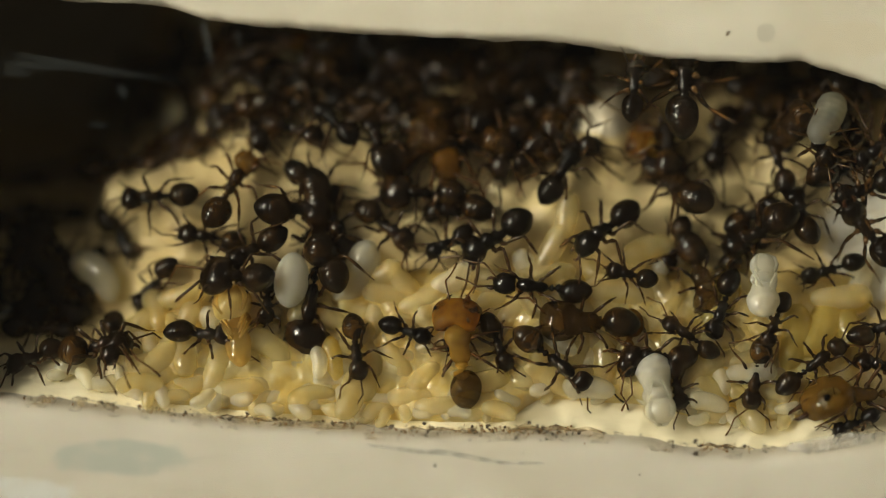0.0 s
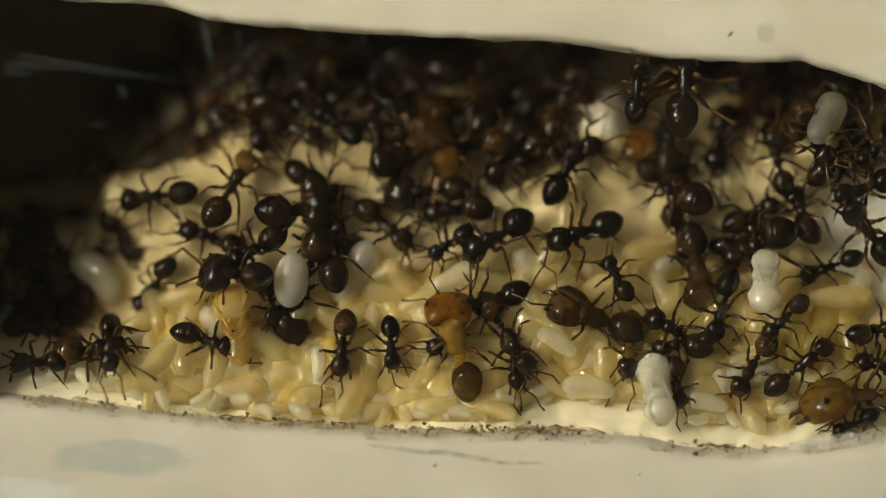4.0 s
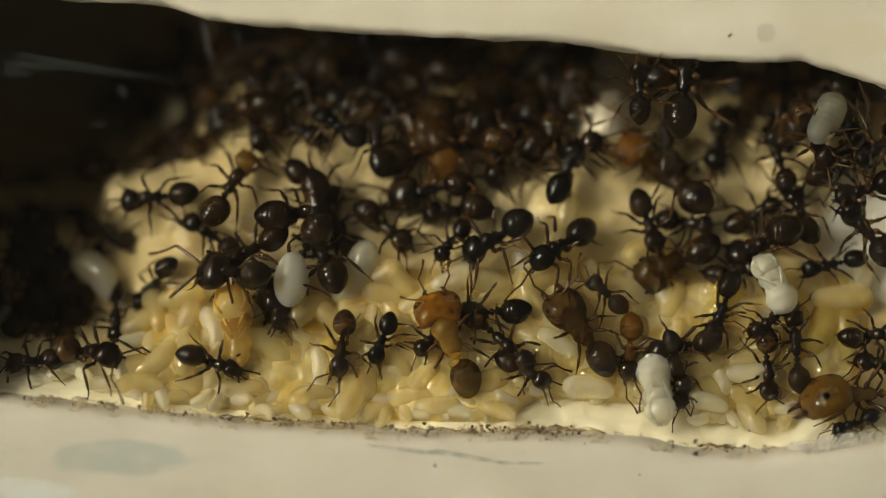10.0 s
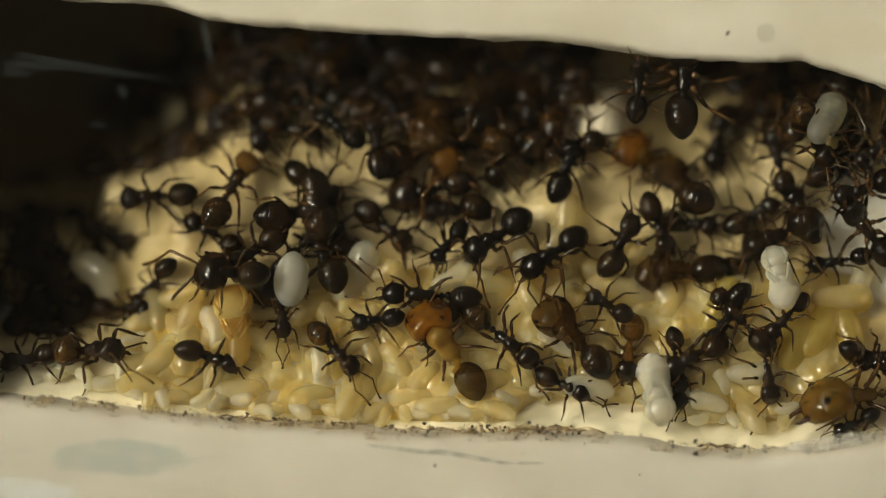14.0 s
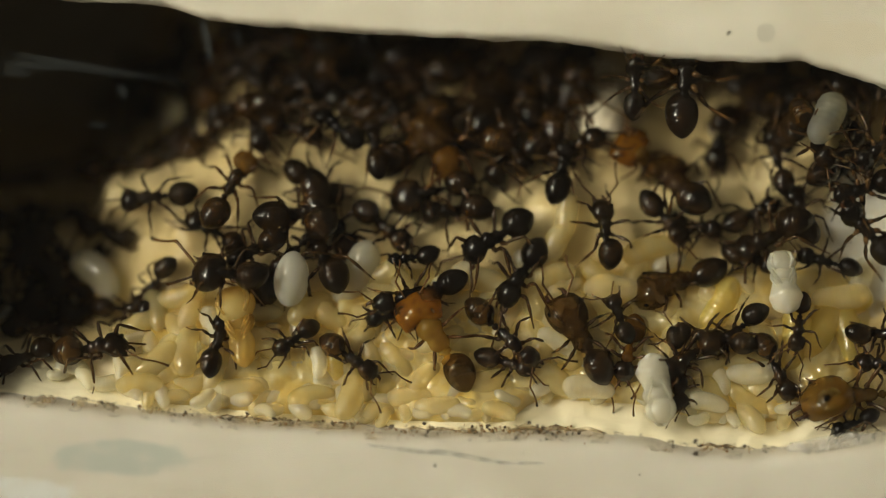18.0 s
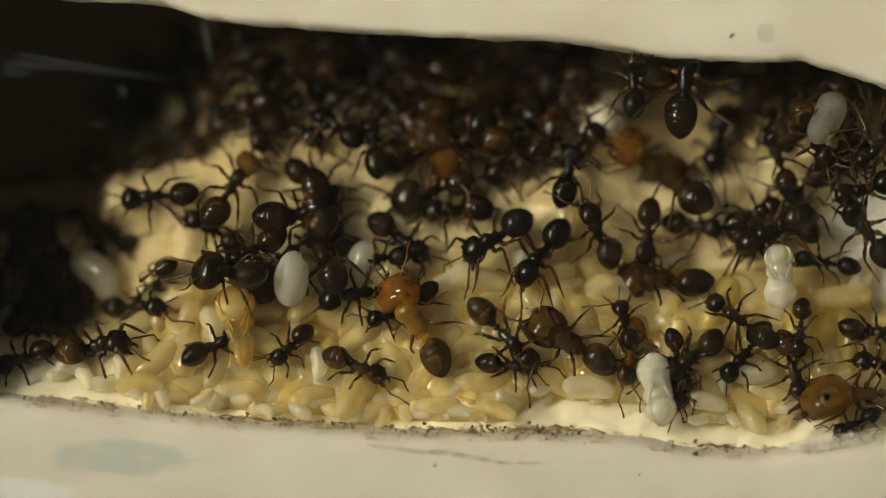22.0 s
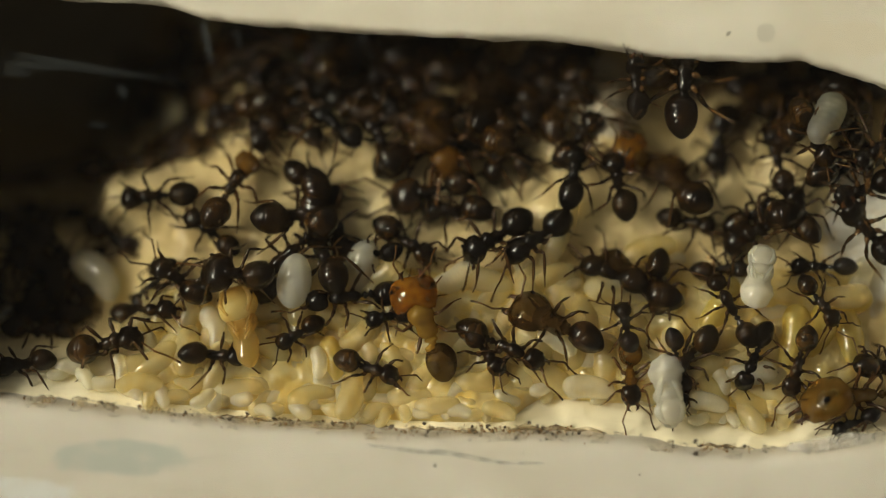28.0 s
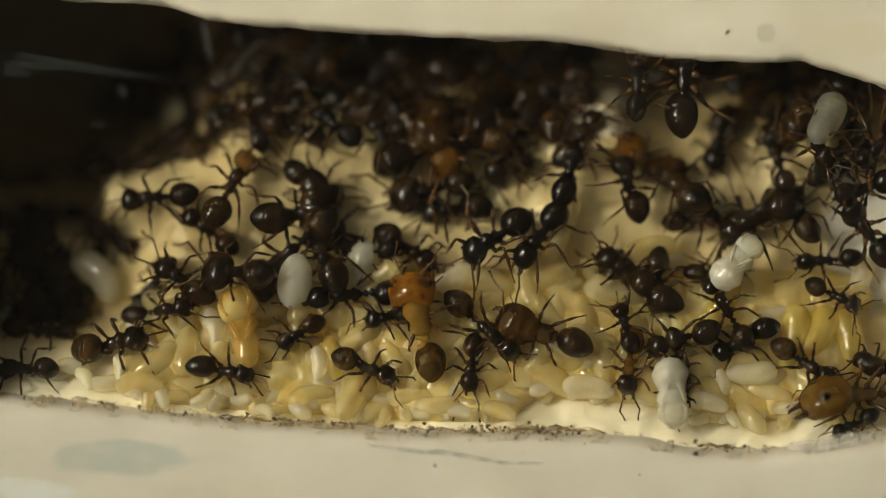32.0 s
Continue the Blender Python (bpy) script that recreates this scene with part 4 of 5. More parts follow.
# dried brown silt in the groove of the lip
rings = []
for x in np.linspace(-20, 20, 700):
    w = 0.07 * (noise.noise(Vector((x * 0.8, 0, 3.0))) + 0.5 * noise.noise(Vector((x * 2.9, 0, 7.0))))
    e = lower_edge(x) + w
    wide = 0.20 + 0.14 * noise.noise(Vector((x * 0.9, 2.0, 0))) + 0.08 * noise.noise(Vector((x * 3.5, 2.0, 0)))
    back = 0.10 + 0.18 * noise.noise(Vector((x * 0.5, 5.0, 0))) + 0.10 * noise.noise(Vector((x * 2.2, 5.0, 0)))
    rings.append([v3(x, e + 0.10 + wide, -0.62), v3(x, e + 0.07, -0.45), v3(x, e - 0.05, -0.24), v3(x, e - 0.13, -0.10), v3(x, e - 0.20 - 0.6 * max(0, back), 0.0), v3(x, e - 0.2, -0.6)])
tagged(part("dried_silt", ring_mesh(rings), M_SILT), "brown dried silt smeared along the plaster lip", "silt", kind="stuff")

for x, y, k in ((770, 822, 0.9), (1188, 787, 1.0), (1228, 779, 1.3), (1130, 838, 0.6), (925, 800, 0.5), (1099, 766, 0.6), (1132, 769, 0.6), (640, 818, 0.4), (1352, 798, 0.8)):
    ob = new("grit_grain", bits[0].data)
    ob.location, ob.scale = v3((x - 784) * PX, (441 - y) * PX, 0.02), (k, k, 0.4 * k)
    tagged(ob, "dark crumb of soil on the pale plaster lip", "grit", "grit along the lip")

# ---- scratches in the glass ----
def scratch(x0, y0, x1, y1, wide):
    k = 2.09 / 111.0
    a, b = [v3((x - 784) * PX * (1 - k), (441 - y) * PX * (1 - k), 2.09) for x, y in ((x0, y0), (x1, y1))]
    part("scratch", tube([a, a.lerp(b, 0.3) + v3(0, 0.03, 0), a.lerp(b, 0.7), b], [w * MM for w in (wide * 0.2, wide, wide * 0.8, wide * 0.1)], 6, 0.05), M_SCRATCH, pane, "pale scratch")


for s in ((0, 92, 290, 142, 0.08), (60, 100, 330, 146, 0.05), (0, 118, 120, 122, 0.12), (0, 128, 60, 132, 0.16), (20, 96, 150, 118, 0.08), (0, 104, 210, 132, 0.06), (40, 110, 260, 140, 0.05), (0, 112, 90, 116, 0.08), (357, 30, 376, 120, 0.17), (362, 40, 372, 110, 0.10),
          (212, 150, 222, 175, 0.2), (158, 221, 192, 223, 0.09), (0, 566, 20, 540, 0.07), (420, 52, 424, 90, 0.06), (640, 58, 646, 78, 0.06)):
    scratch(*s)


# ---- what moves ----
def glide(rows, t):
    """Smooth reading of rows of (t, a, b, c, d)."""
    if t <= rows[0][0]:
        return rows[0][1:]
    for i, (p, q) in enumerate(zip(rows, rows[1:])):
        if t <= q[0]:
            o, r = rows[max(i - 1, 0)], rows[min(i + 2, len(rows) - 1)]
            k = (t - p[0]) / (q[0] - p[0])
            out = []
            for n in range(1, 5):
                w = q[0] - p[0]
                u = (q[n] - o[n]) / max(0.1, q[0] - o[0]) * w * 0.6
                v = (r[n] - p[n]) / max(0.1, r[0] - p[0]) * w * 0.6
                out.append((2 * k ** 3 - 3 * k * k + 1) * p[n] + (k ** 3 - 2 * k * k + k) * u + (3 * k * k - 2 * k ** 3) * q[n] + (k ** 3 - k * k) * v)
            return out
    return rows[-1][1:]


def feelers(a, dice):
    """Waving antennae and a slowly turning head."""
    for h in a.children:
        if not h.name.startswith("head"):
            continue
        for s in h.children:
            if s.name.startswith("antenna"):
                base, e, f = s.location.copy(), s.rotation_euler.copy(), dice.uniform(0, 6)
                speed = dice.uniform(1.5, 3.2)
                rows = []
                for i in range(65):
                    t = i * 0.5
                    turn = Euler((e[0], e[1] + 0.16 * math.sin(speed * 0.7 * t + f), e[2] + 0.30 * math.sin(speed * t + f) + 0.15 * math.sin(2.3 * speed * t)))
                    rows.append((t, Matrix.LocRotScale(base, turn, None)))
                walk(s, rows)


def go(key, *rows):
    """Move an ant along rows of (t, head x, head y, abdomen x, abdomen y) on the sheet, its legs stepping as it goes."""
    a, size, squeeze, lift = ANTS[key]
    dice = random.Random(key)
    path, phase, steps, last, f = [], 0.0, [], None, dice.uniform(0, 6)
    for i in range(81):
        t = i * 0.4
        hx, hy, gx, gy = glide(rows, t)
        w = 2.0 * math.sin(1.1 * t + f) + 1.4 * math.sin(2.7 * t + 2 * f)
        hx, hy, gx, gy = hx + w, hy + 0.7 * w, gx - 0.3 * w, gy + 0.4 * math.sin(2 * t + f)
        m = ant_pose(hx, hy, gx, gy, size, squeeze, lift)
        if last is not None:
            phase += (m.translation - last).length / (1.5 * MM * size) * 2 * math.pi + 0.12
        last = m.translation.copy()
        path.append((t, m))
        steps.append((t, phase))
    walk(a, path)
    for n, c in enumerate([c for c in a.children if c.name.startswith("leg")]):
        at, e = c.location.copy(), c.rotation_euler.copy()
        side = 1 if at.y > 0 else -1
        legs = []
        for t, ph in steps:
            s = math.sin(ph + (math.pi if n in (0, 3, 4) else 0))
            legs.append((t, Matrix.LocRotScale(at, Euler((e[0], e[1] - 0.10 * max(0, math.cos(ph + (math.pi if n in (0, 3, 4) else 0))) , e[2] - side * 0.24 * s)), None)))
        walk(c, legs)
    feelers(a, dice)


def sway(key, near=True):
    """An ant that keeps its place: small shifts of the body, and its antennae where they show."""
    a = ANTS[key][0]
    dice = random.Random(key)
    m, f, g = a.matrix_basis.copy(), dice.uniform(0, 6), dice.uniform(0.5, 1.4)
    place, turn, _ = m.decompose()
    rows = []
    for i in range(33):
        t = float(i)
        off = Matrix.Translation(v3(0.03 * math.sin(g * t + f), 0.03 * math.sin(0.7 * g * t), 0)) @ pose(0, 0, 0, 0, 0, 2.0 * math.sin(0.8 * g * t + f))
        rows.append((t, Matrix.LocRotScale(place, turn, None) @ off))
    walk(a, rows)
    if near:
        feelers(a, dice)


def shift(ob, *rows):
    """Move a piece of brood along rows of (t, x, y, heading, lift)."""
    path = []
    for i in range(65):
        t = i * 0.5
        x, y, h, l = glide(rows, t)
        p = on_sheet(x, y, l)
        path.append((t, stand(p, h, floor_up(p.x, p.y))))
    walk(ob, path)


def motions():
    go("a27", (0, 1032, 432, 1108, 378), (2, 989, 395, 1105, 382), (3.5, 973, 421, 1090, 395), (6, 974, 437, 1080, 405), (7.5, 965, 454, 1064, 415),
       (9, 947, 463, 1032, 415), (11, 956, 454, 1038, 405), (13, 937, 467, 1028, 408), (14.5, 928, 486, 1022, 424), (17, 888, 530, 963, 431),
       (19, 889, 527, 961, 433), (21, 911, 473, 978, 421), (23, 950, 486, 980, 421), (25, 924, 470, 973, 411), (28, 924, 437, 973, 405),
       (30, 921, 441, 970, 395), (32, 934, 444, 973, 395))
    go("a57", (0, 893, 505, 1020, 512), (2, 850, 525, 973, 498), (3.5, 800, 545, 895, 515), (6, 860, 560, 937, 535), (7.5, 820, 575, 898, 557),
       (9, 845, 570, 925, 560), (11, 760, 545, 850, 538), (13, 712, 510, 822, 530), (14.5, 700, 525, 815, 520), (17, 690, 535, 790, 505),
       (19, 685, 530, 782, 497), (21, 620, 525, 715, 500), (23, 585, 530, 672, 516), (25, 585, 530, 680, 515), (28, 568, 535, 685, 516), (32, 580, 525, 670, 516))
    go("a56", (0, 985, 568, 1098, 572), (2, 1012, 528, 1126, 572), (3.5, 983, 535, 1130, 587), (6, 996, 531, 1103, 616), (7.5, 1002, 538, 1090, 655),
       (9, 986, 541, 1070, 652), (11, 993, 525, 1064, 642), (13, 973, 538, 1035, 645), (14.5, 976, 554, 1067, 655), (17, 993, 548, 1054, 645),
       (19, 1012, 561, 1054, 655), (21, 980, 564, 1048, 658), (23, 944, 583, 1070, 619), (25, 940, 557, 1067, 626), (28, 918, 538, 1054, 613),
       (30, 902, 545, 1045, 619), (32, 885, 564, 1045, 619))
    go("a54", (0, 1120, 630, 1200, 628), (2, 1160, 600, 1252, 625), (3.5, 1145, 560, 1250, 620), (6, 1142, 551, 1230, 592), (7.5, 1142, 557, 1230, 592),
       (9, 1135, 583, 1231, 597), (11, 1192, 650, 1253, 606), (13, 1195, 650, 1258, 610), (17, 1192, 650, 1245, 608), (23, 1192, 650, 1245, 609),
       (28, 1190, 660, 1240, 600), (30, 1165, 605, 1230, 585), (32, 1165, 612, 1240, 585))
    go("a53", (0, 1185, 572, 1252, 618), (2, 1170, 575, 1235, 592), (3.5, 1178, 600, 1232, 600), (6, 1200, 665, 1190, 615), (14, 1200, 665, 1190, 615), (32, 1205, 665, 1192, 615))
    go("a30", (0, 1262, 540, 1217, 440), (2, 1262, 530, 1213, 428), (6, 1217, 518, 1230, 431), (7.5, 1190, 518, 1243, 431), (9, 1158, 509, 1243, 434),
       (11, 1126, 476, 1252, 437), (13, 1120, 483, 1265, 470), (14.5, 1139, 482, 1265, 473), (17, 1136, 512, 1265, 476), (19, 1142, 522, 1256, 473),
       (21, 1110, 525, 1236, 476), (23, 1120, 460, 1223, 522), (25, 1100, 478, 1185, 528), (28, 1090, 478, 1165, 520), (32, 1090, 475, 1168, 525))
    go("a73", (0, 1200, 350, 1160, 300), (3.5, 1196, 351, 1150, 300), (6, 1165, 370, 1152, 314), (7.5, 1161, 395, 1152, 328), (9, 1147, 429, 1136, 358),
       (11, 1162, 424, 1135, 361), (13, 1161, 435, 1145, 364), (14.5, 1180, 435, 1152, 364), (17, 1185, 415, 1156, 363), (19, 1204, 411, 1158, 372),
       (21, 1163, 437, 1158, 371), (23, 1120, 455, 1139, 398), (25, 1125, 505, 1136, 440), (28, 1162, 535, 1166, 469), (32, 1160, 535, 1165, 462))
    go("a74", (0, 1185, 225, 1165, 300), (11, 1180, 228, 1165, 305), (13, 1140, 325, 1110, 405), (14.5, 1113, 418, 1054, 492), (17, 1067, 372, 1074, 455),
       (19, 1067, 372, 1072, 455), (21, 1048, 372, 1080, 458), (23, 1030, 372, 1074, 463), (25, 1060, 437, 1135, 512), (28, 1015, 454, 1155, 520),
       (30, 1051, 436, 1155, 525), (32, 1057, 441, 1158, 526))
    go("a31", (0, 1345, 425, 1288, 460), (3.5, 1330, 400, 1275, 425), (6, 1335, 470, 1279, 480), (9, 1325, 470, 1267, 478), (11, 1330, 480, 1267, 483),
       (13, 1350, 450, 1290, 470), (17, 1345, 470, 1300, 455), (21, 1360, 440, 1318, 422), (23, 1340, 445, 1294, 411), (25, 1295, 476, 1235, 480),
       (28, 1303, 476, 1246, 476), (32, 1290, 478, 1233, 480))
    go("a32", (0, 1305, 425, 1362, 403), (2, 1310, 440, 1366, 418), (6, 1305, 452, 1360, 431), (9, 1318, 438, 1373, 415), (11, 1317, 450, 1372, 431),
       (13, 1345, 425, 1402, 408), (14.5, 1345, 428, 1402, 411), (17, 1325, 438, 1379, 418), (19, 1335, 425, 1392, 405), (25, 1333, 422, 1389, 402),
       (28, 1310, 418, 1366, 398), (30, 1306, 402, 1363, 382), (32, 1306, 402, 1363, 382))
    go("a46", (0, 1355, 595, 1381, 540), (2, 1358, 590, 1382, 535), (3.5, 1362, 588, 1411, 538), (6, 1370, 588, 1395, 545), (9, 1365, 585, 1395, 545),
       (11, 1330, 575, 1370, 560), (13, 1360, 590, 1400, 550), (14.5, 1370, 580, 1411, 535), (17, 1392, 587, 1418, 512), (19, 1412, 625, 1418, 558),
       (21, 1411, 618, 1418, 561), (23, 1411, 612, 1415, 541), (25, 1415, 620, 1415, 548), (28, 1470, 566, 1424, 499), (30, 1508, 530, 1414, 491), (32, 1513, 543, 1434, 502))
    go("a48", (0, 1478, 612, 1391, 680), (2, 1473, 616, 1385, 678), (3.5, 1454, 616, 1372, 681), (6, 1457, 606, 1385, 674), (7.5, 1463, 609, 1398, 668),
       (9, 1431, 561, 1413, 642), (11, 1366, 598, 1400, 648), (13, 1286, 537, 1344, 590), (14.5, 1281, 541, 1324, 590), (17, 1218, 587, 1304, 600),
       (19, 1220, 587, 1302, 608), (21, 1265, 560, 1340, 582), (23, 1272, 522, 1338, 598), (25, 1265, 522, 1333, 580), (28, 1275, 515, 1307, 572),
       (30, 1272, 518, 1290, 590), (32, 1268, 522, 1299, 576))
    go("a47", (0, 1325, 705, 1342, 620), (2, 1327, 697, 1343, 626), (3.5, 1311, 680, 1346, 616), (6, 1320, 674, 1353, 603), (7.5, 1346, 668, 1343, 606),
       (9, 1359, 673, 1350, 606), (11, 1359, 694, 1353, 616), (13, 1359, 688, 1350, 619), (14.5, 1359, 686, 1350, 622), (17, 1385, 691, 1346, 616),
       (19, 1392, 684, 1359, 613), (21, 1405, 680, 1390, 619), (23, 1415, 680, 1385, 619), (25, 1415, 674, 1405, 612), (28, 1398, 670, 1418, 612),
       (30, 1434, 660, 1398, 616), (32, 1444, 656, 1402, 630))
    go("a76", (0, 1262, 585, 1290, 500), (11, 1262, 585, 1290, 510), (17, 1270, 600, 1320, 560), (21, 1300, 640, 1345, 590), (23, 1288, 671, 1330, 602),
       (25, 1327, 674, 1322, 600), (28, 1314, 671, 1350, 595), (30, 1281, 603, 1376, 570), (32, 1268, 622, 1359, 583))
    go("a49", (0, 1585, 570, 1515, 592), (6, 1585, 575, 1509, 590), (9, 1580, 580, 1502, 593), (11, 1570, 600, 1488, 600), (13, 1575, 640, 1492, 622),
       (14.5, 1572, 632, 1489, 616), (17, 1585, 600, 1502, 593), (19, 1590, 590, 1512, 580), (21, 1592, 590, 1512, 570), (23, 1565, 600, 1482, 590),
       (25, 1590, 630, 1505, 632), (28, 1602, 640, 1522, 652), (32, 1612, 640, 1535, 648))
    go("a45", (0, 1430, 488, 1508, 465), (2, 1431, 493, 1490, 463), (3.5, 1434, 483, 1493, 463), (6, 1444, 480, 1509, 454), (7.5, 1431, 463, 1502, 454),
       (9, 1424, 463, 1515, 454), (11, 1431, 486, 1512, 463), (13, 1437, 476, 1512, 463), (14.5, 1447, 463, 1515, 454), (17, 1428, 457, 1491, 473),
       (19, 1440, 457, 1491, 470), (21, 1438, 447, 1491, 470), (23, 1415, 473, 1488, 473), (25, 1411, 473, 1490, 473), (28, 1415, 470, 1488, 473),
       (30, 1408, 480, 1496, 463), (32, 1411, 463, 1515, 457))
    go("a58", (0, 893, 640, 868, 575), (2, 911, 674, 900, 590), (3.5, 911, 680, 905, 600), (6, 935, 640, 880, 600), (7.5, 947, 636, 875, 600),
       (9, 937, 655, 865, 620), (11, 1002, 697, 905, 640), (13, 1038, 700, 940, 645), (14.5, 1044, 704, 937, 652), (17, 940, 648, 853, 626),
       (19, 944, 665, 859, 632), (21, 947, 654, 853, 639), (23, 947, 652, 845, 639), (25, 931, 648, 838, 639), (28, 879, 655, 836, 587), (30, 850, 675, 836, 590), (32, 828, 690, 840, 592))
    go("a59", (0, 1030, 675, 932, 600), (2, 965, 640, 890, 565), (3.5, 925, 630, 878, 560), (6, 905, 625, 865, 565), (9, 905, 620, 862, 580),
       (13, 910, 615, 866, 580), (19, 918, 615, 872, 574), (25, 918, 620, 872, 577), (28, 935, 632, 845, 590), (30, 932, 628, 842, 590), (32, 880, 600, 835, 560))
    go("a60", (0, 808, 556, 821, 692), (1, 808, 553, 824, 692), (2, 789, 535, 816, 680), (3, 790, 533, 822, 677), (3.5, 789, 536, 824, 681), (5.5, 795, 550, 828, 689),
       (6.5, 779, 556, 833, 690), (8, 802, 549, 830, 690), (9, 795, 543, 828, 685), (10, 772, 538, 825, 681), (11, 770, 536, 822, 678), (12, 776, 538, 827, 682),
       (13, 747, 556, 835, 685), (14.5, 752, 553, 838, 687), (16.5, 729, 573, 842, 687), (17.5, 737, 555, 830, 681), (18.5, 738, 532, 800, 650), (20, 740, 512, 778, 645),
       (21, 727, 516, 780, 655), (22, 702, 508, 775, 645), (23, 698, 511, 777, 648), (25, 703, 511, 779, 647), (27.5, 718, 516, 787, 655), (28, 728, 508, 784, 656),
       (30, 724, 512, 770, 656), (31, 727, 502, 762, 651), (32, 726, 504, 761, 648))
    go("a62", (0, 632, 653, 627, 577), (2, 609, 646, 625, 575), (3.5, 602, 646, 612, 572), (6, 608, 650, 617, 565), (9, 605, 652, 627, 562), (11, 600, 655, 590, 570),
       (13, 620, 648, 560, 570), (14.5, 628, 655, 562, 590), (17, 655, 660, 572, 598), (19, 665, 665, 580, 600), (23, 685, 668, 578, 630), (28, 702, 665, 598, 634), (32, 697, 668, 595, 630))
    go("a77", (0, 470, 560, 480, 500), (13, 500, 580, 490, 510), (17, 490, 622, 555, 570), (19, 490, 625, 560, 572), (23, 487, 645, 547, 582), (28, 500, 608, 560, 572), (32, 497, 606, 565, 570))
    go("a61", (0, 742, 592, 697, 578), (2, 720, 625, 692, 575), (3.5, 700, 640, 690, 575), (6, 667, 637, 687, 572), (9, 672, 635, 686, 570), (11, 660, 622, 690, 568),
       (13, 640, 574, 695, 562), (14.5, 640, 572, 700, 560), (17, 660, 562, 720, 550), (32, 660, 565, 720, 555))
    go("a78", (0, 800, 610, 835, 560), (3.5, 770, 612, 812, 570), (6, 755, 614, 800, 575), (9, 742, 617, 785, 578), (13, 765, 605, 800, 560), (19, 720, 560, 762, 520), (32, 712, 555, 750, 515))
    go("a63", (0, 398, 592, 321, 590), (2, 405, 600, 330, 592), (6, 415, 632, 323, 590), (7, 420, 640, 318, 609), (9, 435, 655, 321, 619), (11, 432, 655, 314, 631),
       (13, 438, 648, 321, 620), (14.5, 420, 640, 320, 620), (17, 395, 585, 378, 622), (19, 395, 588, 378, 632), (23, 412, 600, 350, 628), (28, 435, 628, 328, 632), (32, 442, 662, 350, 650))
    go("a7", (0, 205, 648, 203, 545), (3.5, 200, 650, 204, 556), (9, 185, 650, 208, 560), (10, 215, 600, 194, 505), (11, 235, 570, 185, 513), (12, 243, 556, 185, 532),
       (13, 255, 556, 187, 534), (19, 262, 556, 190, 534), (23, 290, 552, 203, 534), (28, 300, 560, 218, 540), (32, 335, 550, 233, 546))
    go("a79", (0, 40, 638, 85, 622), (6, 50, 640, 100, 650), (13, 18, 640, 95, 632), (19, 18, 646, 78, 615), (28, 18, 646, 75, 640), (32, 18, 651, 90, 655))
    go("a25", (0, 769, 448, 818, 412), (6, 780, 442, 808, 420), (13, 795, 442, 805, 412), (14.5, 770, 450, 800, 420), (17, 692, 464, 765, 447), (19, 692, 464, 765, 446), (21, 650, 462, 715, 452), (32, 630, 455, 690, 440))
    go("a66", (0, 715, 425, 648, 375), (13, 712, 428, 650, 378), (19, 708, 425, 650, 380), (23, 742, 446, 690, 412), (28, 747, 448, 688, 408), (32, 752, 462, 690, 422))
    go("a82", (0, 985, 205, 960, 265), (22, 985, 210, 965, 270), (23.5, 1040, 240, 1040, 300), (25, 1085, 285, 1110, 335), (28, 1085, 298, 1098, 352), (30, 1092, 302, 1106, 358), (32, 1100, 302, 1118, 357))
    go("a72", (0, 1085, 478, 1140, 490), (2, 1064, 463, 1098, 482), (3.5, 1080, 470, 1103, 508), (6, 1077, 470, 1092, 515), (7.5, 1075, 483, 1110, 528), (9, 1054, 496, 1106, 541),
       (11, 1048, 499, 1088, 545), (14.5, 1055, 530, 1096, 552), (17, 1069, 525, 1098, 574), (19, 1098, 548, 1110, 590), (32, 1100, 555, 1112, 598))
    go("a26", (0, 1005, 280, 980, 332), (6, 1010, 280, 992, 330), (13, 1008, 272, 995, 323), (19, 1000, 275, 988, 325), (23, 1012, 282, 1005, 335), (28, 1015, 282, 1012, 336), (32, 1010, 280, 1002, 332))
    go("a5", (0, 238, 438, 190, 398), (6, 238, 440, 190, 400), (9, 240, 422, 145, 405), (13, 242, 426, 145, 405), (19, 236, 416, 150, 408), (23, 243, 431, 160, 410), (32, 246, 433, 155, 407))
    go("a64", (0, 540, 600, 566, 440), (0.5, 552, 590, 570, 436), (2, 522, 592, 565, 438), (3.5, 512, 584, 562, 436), (6, 514, 574, 560, 430), (9, 492, 540, 558, 420), (13, 472, 500, 560, 410), (32, 470, 490, 560, 405))
    go("a22", (0, 890, 296, 915, 236), (6, 880, 305, 898, 245), (32, 880, 300, 890, 238))
    go("a3", (0, 333, 412, 415, 425), (6, 345, 408, 408, 432), (9, 354, 402, 398, 432), (14.5, 350, 396, 408, 428), (20, 350, 392, 412, 424), (29, 347, 389, 402, 430), (32, 345, 388, 402, 430))
    go("a4", (0, 570, 368, 478, 372), (9, 572, 370, 480, 386), (20, 570, 372, 473, 388), (29, 568, 374, 468, 390), (32, 568, 374, 468, 390))
    go("a15", (0, 578, 196, 604, 240), (9, 582, 205, 616, 248), (20, 580, 205, 612, 250), (29, 580, 204, 608, 245), (32, 580, 204, 606, 245))
    go("a16", (0, 664, 215, 675, 298), (9, 665, 217, 673, 300), (20, 660, 220, 668, 302), (25, 660, 225, 664, 297), (29, 668, 214, 690, 293), (32, 668, 214, 690, 293))
    go("a17", (0, 700, 338, 800, 345), (9, 712, 345, 815, 330), (20, 715, 349, 818, 328), (29, 712, 348, 822, 326), (32, 712, 347, 822, 326))
    go("a23", (0, 962, 115, 955, 186), (9, 965, 135, 952, 206), (20, 968, 140, 956, 211), (29, 965, 145, 950, 216), (32, 965, 145, 950, 216))
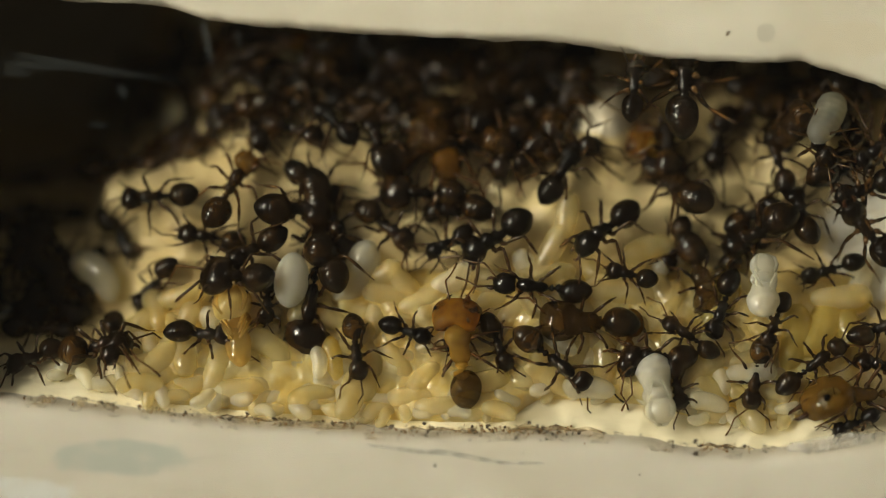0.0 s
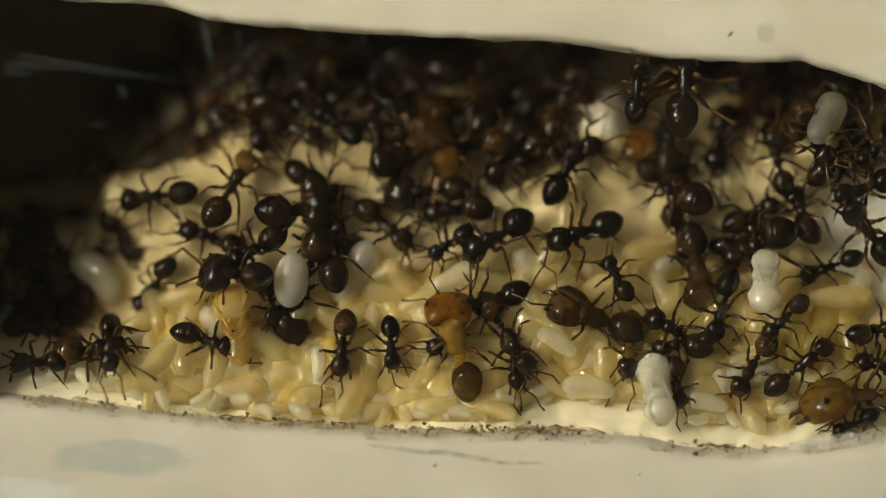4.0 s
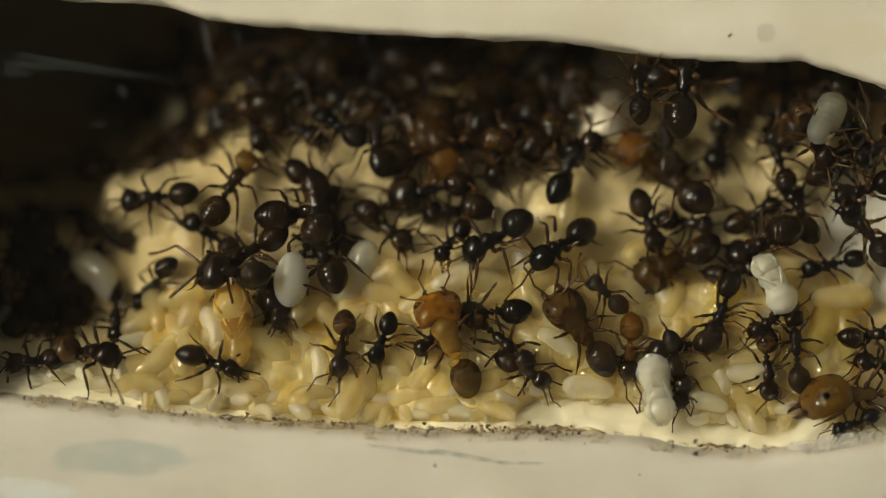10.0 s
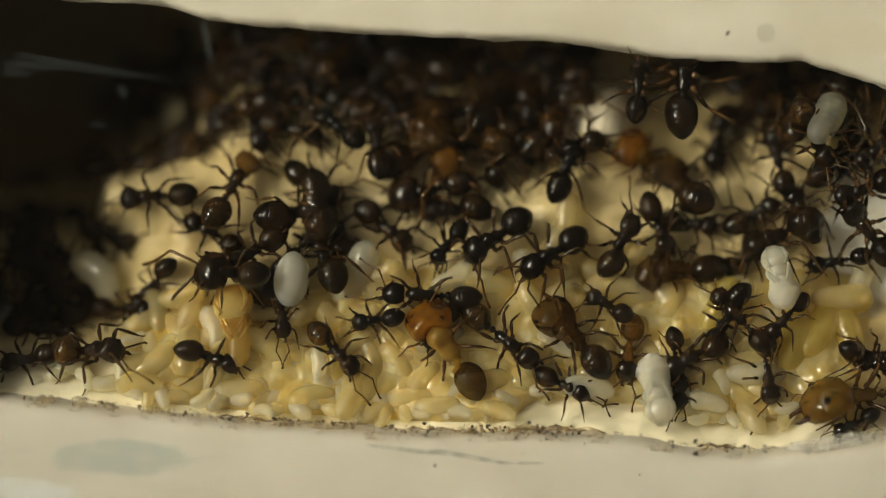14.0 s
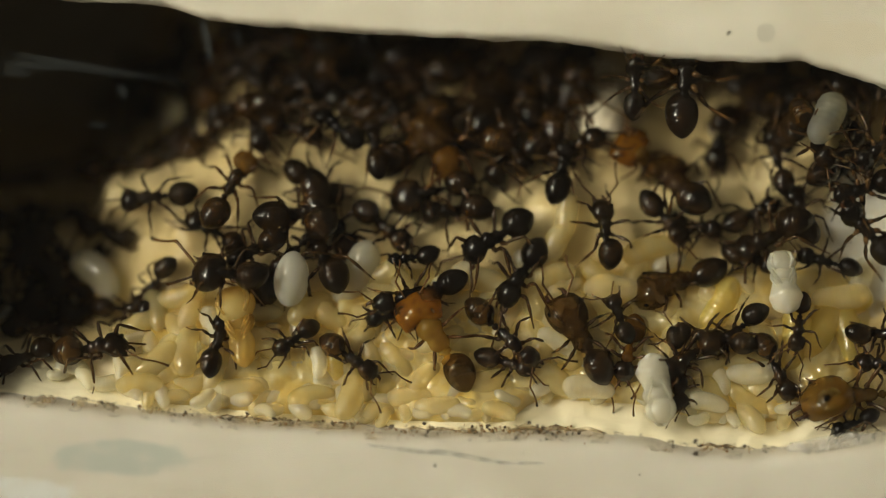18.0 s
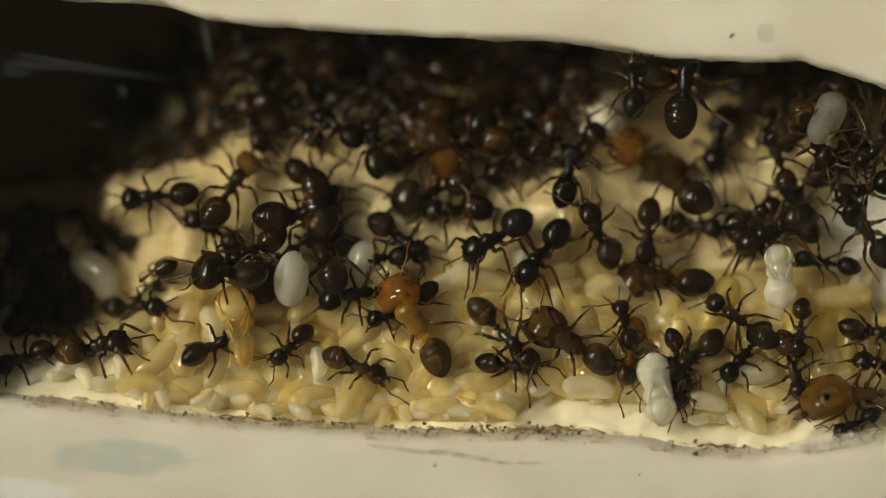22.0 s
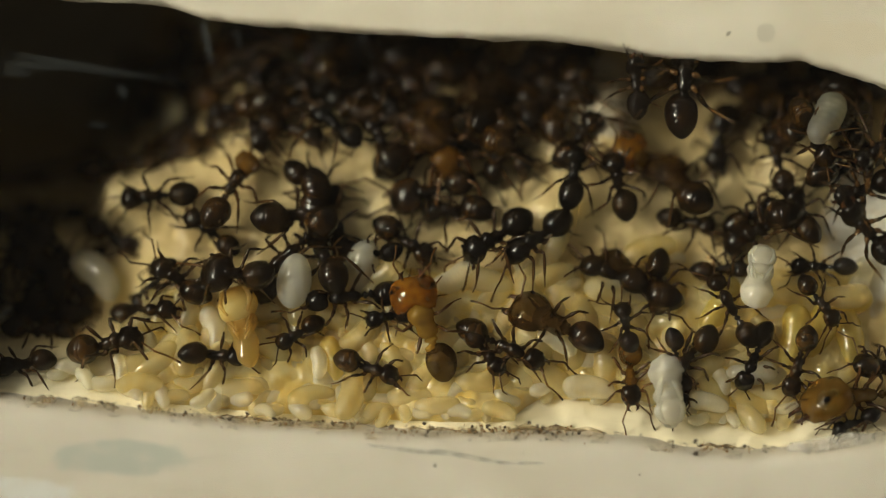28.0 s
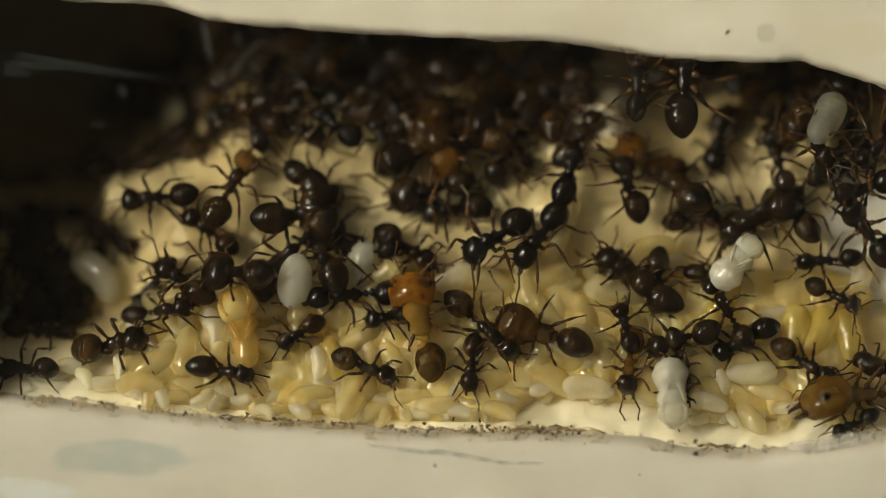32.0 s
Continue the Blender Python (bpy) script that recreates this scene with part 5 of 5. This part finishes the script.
    go("a41", (0, 1045, 265, 970, 262), (9, 1050, 258, 975, 266), (20, 1052, 248, 985, 268), (29, 1050, 220, 1000, 270), (32, 1048, 215, 1000, 268))
    go("a39", (0, 1130, 248, 1190, 290), (9, 1110, 260, 1180, 300), (20, 1100, 258, 1175, 298), (29, 1100, 265, 1175, 302), (32, 1100, 265, 1175, 302))
    go("a29", (0, 1180, 455, 1200, 415), (9, 1235, 400, 1190, 392), (20, 1250, 405, 1205, 398), (29, 1240, 396, 1192, 388), (32, 1252, 388, 1202, 392))
    go("a38", (0, 1124, 130, 1117, 186), (9, 1130, 135, 1130, 190), (20, 1122, 126, 1119, 181), (29, 1124, 126, 1126, 181), (32, 1124, 128, 1126, 183))
    go("a8", (0, 215, 620, 135, 600), (9, 186, 640, 140, 602), (20, 212, 622, 125, 600), (25, 232, 618, 128, 603), (29, 258, 605, 130, 605), (32, 264, 608, 138, 605))
    go("a65", (0, 384, 485, 456, 490), (9, 381, 480, 454, 486), (20, 371, 480, 444, 486), (25, 376, 478, 448, 484), (29, 386, 482, 460, 486), (32, 386, 480, 460, 484))
    go("a92", (0, 1108, 648, 1114, 572), (14, 1107, 655, 1114, 580), (22, 1106, 662, 1118, 585), (24, 1112, 690, 1118, 600), (28, 1114, 700, 1112, 620), (32, 1110, 680, 1114, 602))
    go("a94", (0, 430, 452, 470, 430), (22, 430, 455, 468, 432), (25, 392, 470, 440, 448), (27.5, 302, 480, 342, 505), (32, 304, 480, 344, 506))
    for key in ("a1", "a2", "a6", "a9", "a10", "a13", "a18", "a19", "a20", "a21", "a24", "a28", "a33", "a34", "a35", "a36",
                "a37", "a40", "a42", "a43", "a44", "a50", "a51", "callow", "a55", "a67", "a90"):
        sway(key)
    for key in ANTS:
        if key[0] in "cuwv":
            sway(key, False)
    shift(BROOD["ported"], (0, 1343, 515, 85, 1.6), (2, 1343, 515, 80, 1.6), (6, 1350, 502, 92, 1.6), (9, 1363, 512, 118, 1.6), (11, 1366, 512, 110, 1.6), (13, 1385, 499, 122, 1.6),
          (14.5, 1372, 502, 96, 1.6), (17, 1382, 509, 96, 1.6), (19, 1385, 509, 98, 1.6), (21, 1402, 496, 115, 1.6), (23, 1343, 502, 66, 1.6), (25, 1343, 499, 62, 1.6),
          (28, 1337, 499, 80, 1.6), (30, 1337, 473, 86, 1.6), (32, 1298, 473, 50, 1.6))
    shift(BROOD["ripe"], (0, 424, 590, 100, 0.8), (14.5, 424, 590, 98, 0.8), (16.5, 432, 592, 102, 0.8), (25.5, 430, 592, 100, 0.8), (27.5, 438, 592, 104, 0.8), (32, 438, 592, 104, 0.8))
    shift(BROOD["pile_pupa"], (0, 1158, 688, -82, 0.9), (25.5, 1160, 688, -82, 0.9), (27.5, 1176, 690, -86, 0.9), (32, 1183, 695, -88, 0.9))
    shift(BROOD["white"], (0, 521, 497, 84, 0.9), (25, 522, 495, 84, 0.9), (28, 526, 498, 82, 0.9), (32, 527, 498, 82, 0.9))


motions()
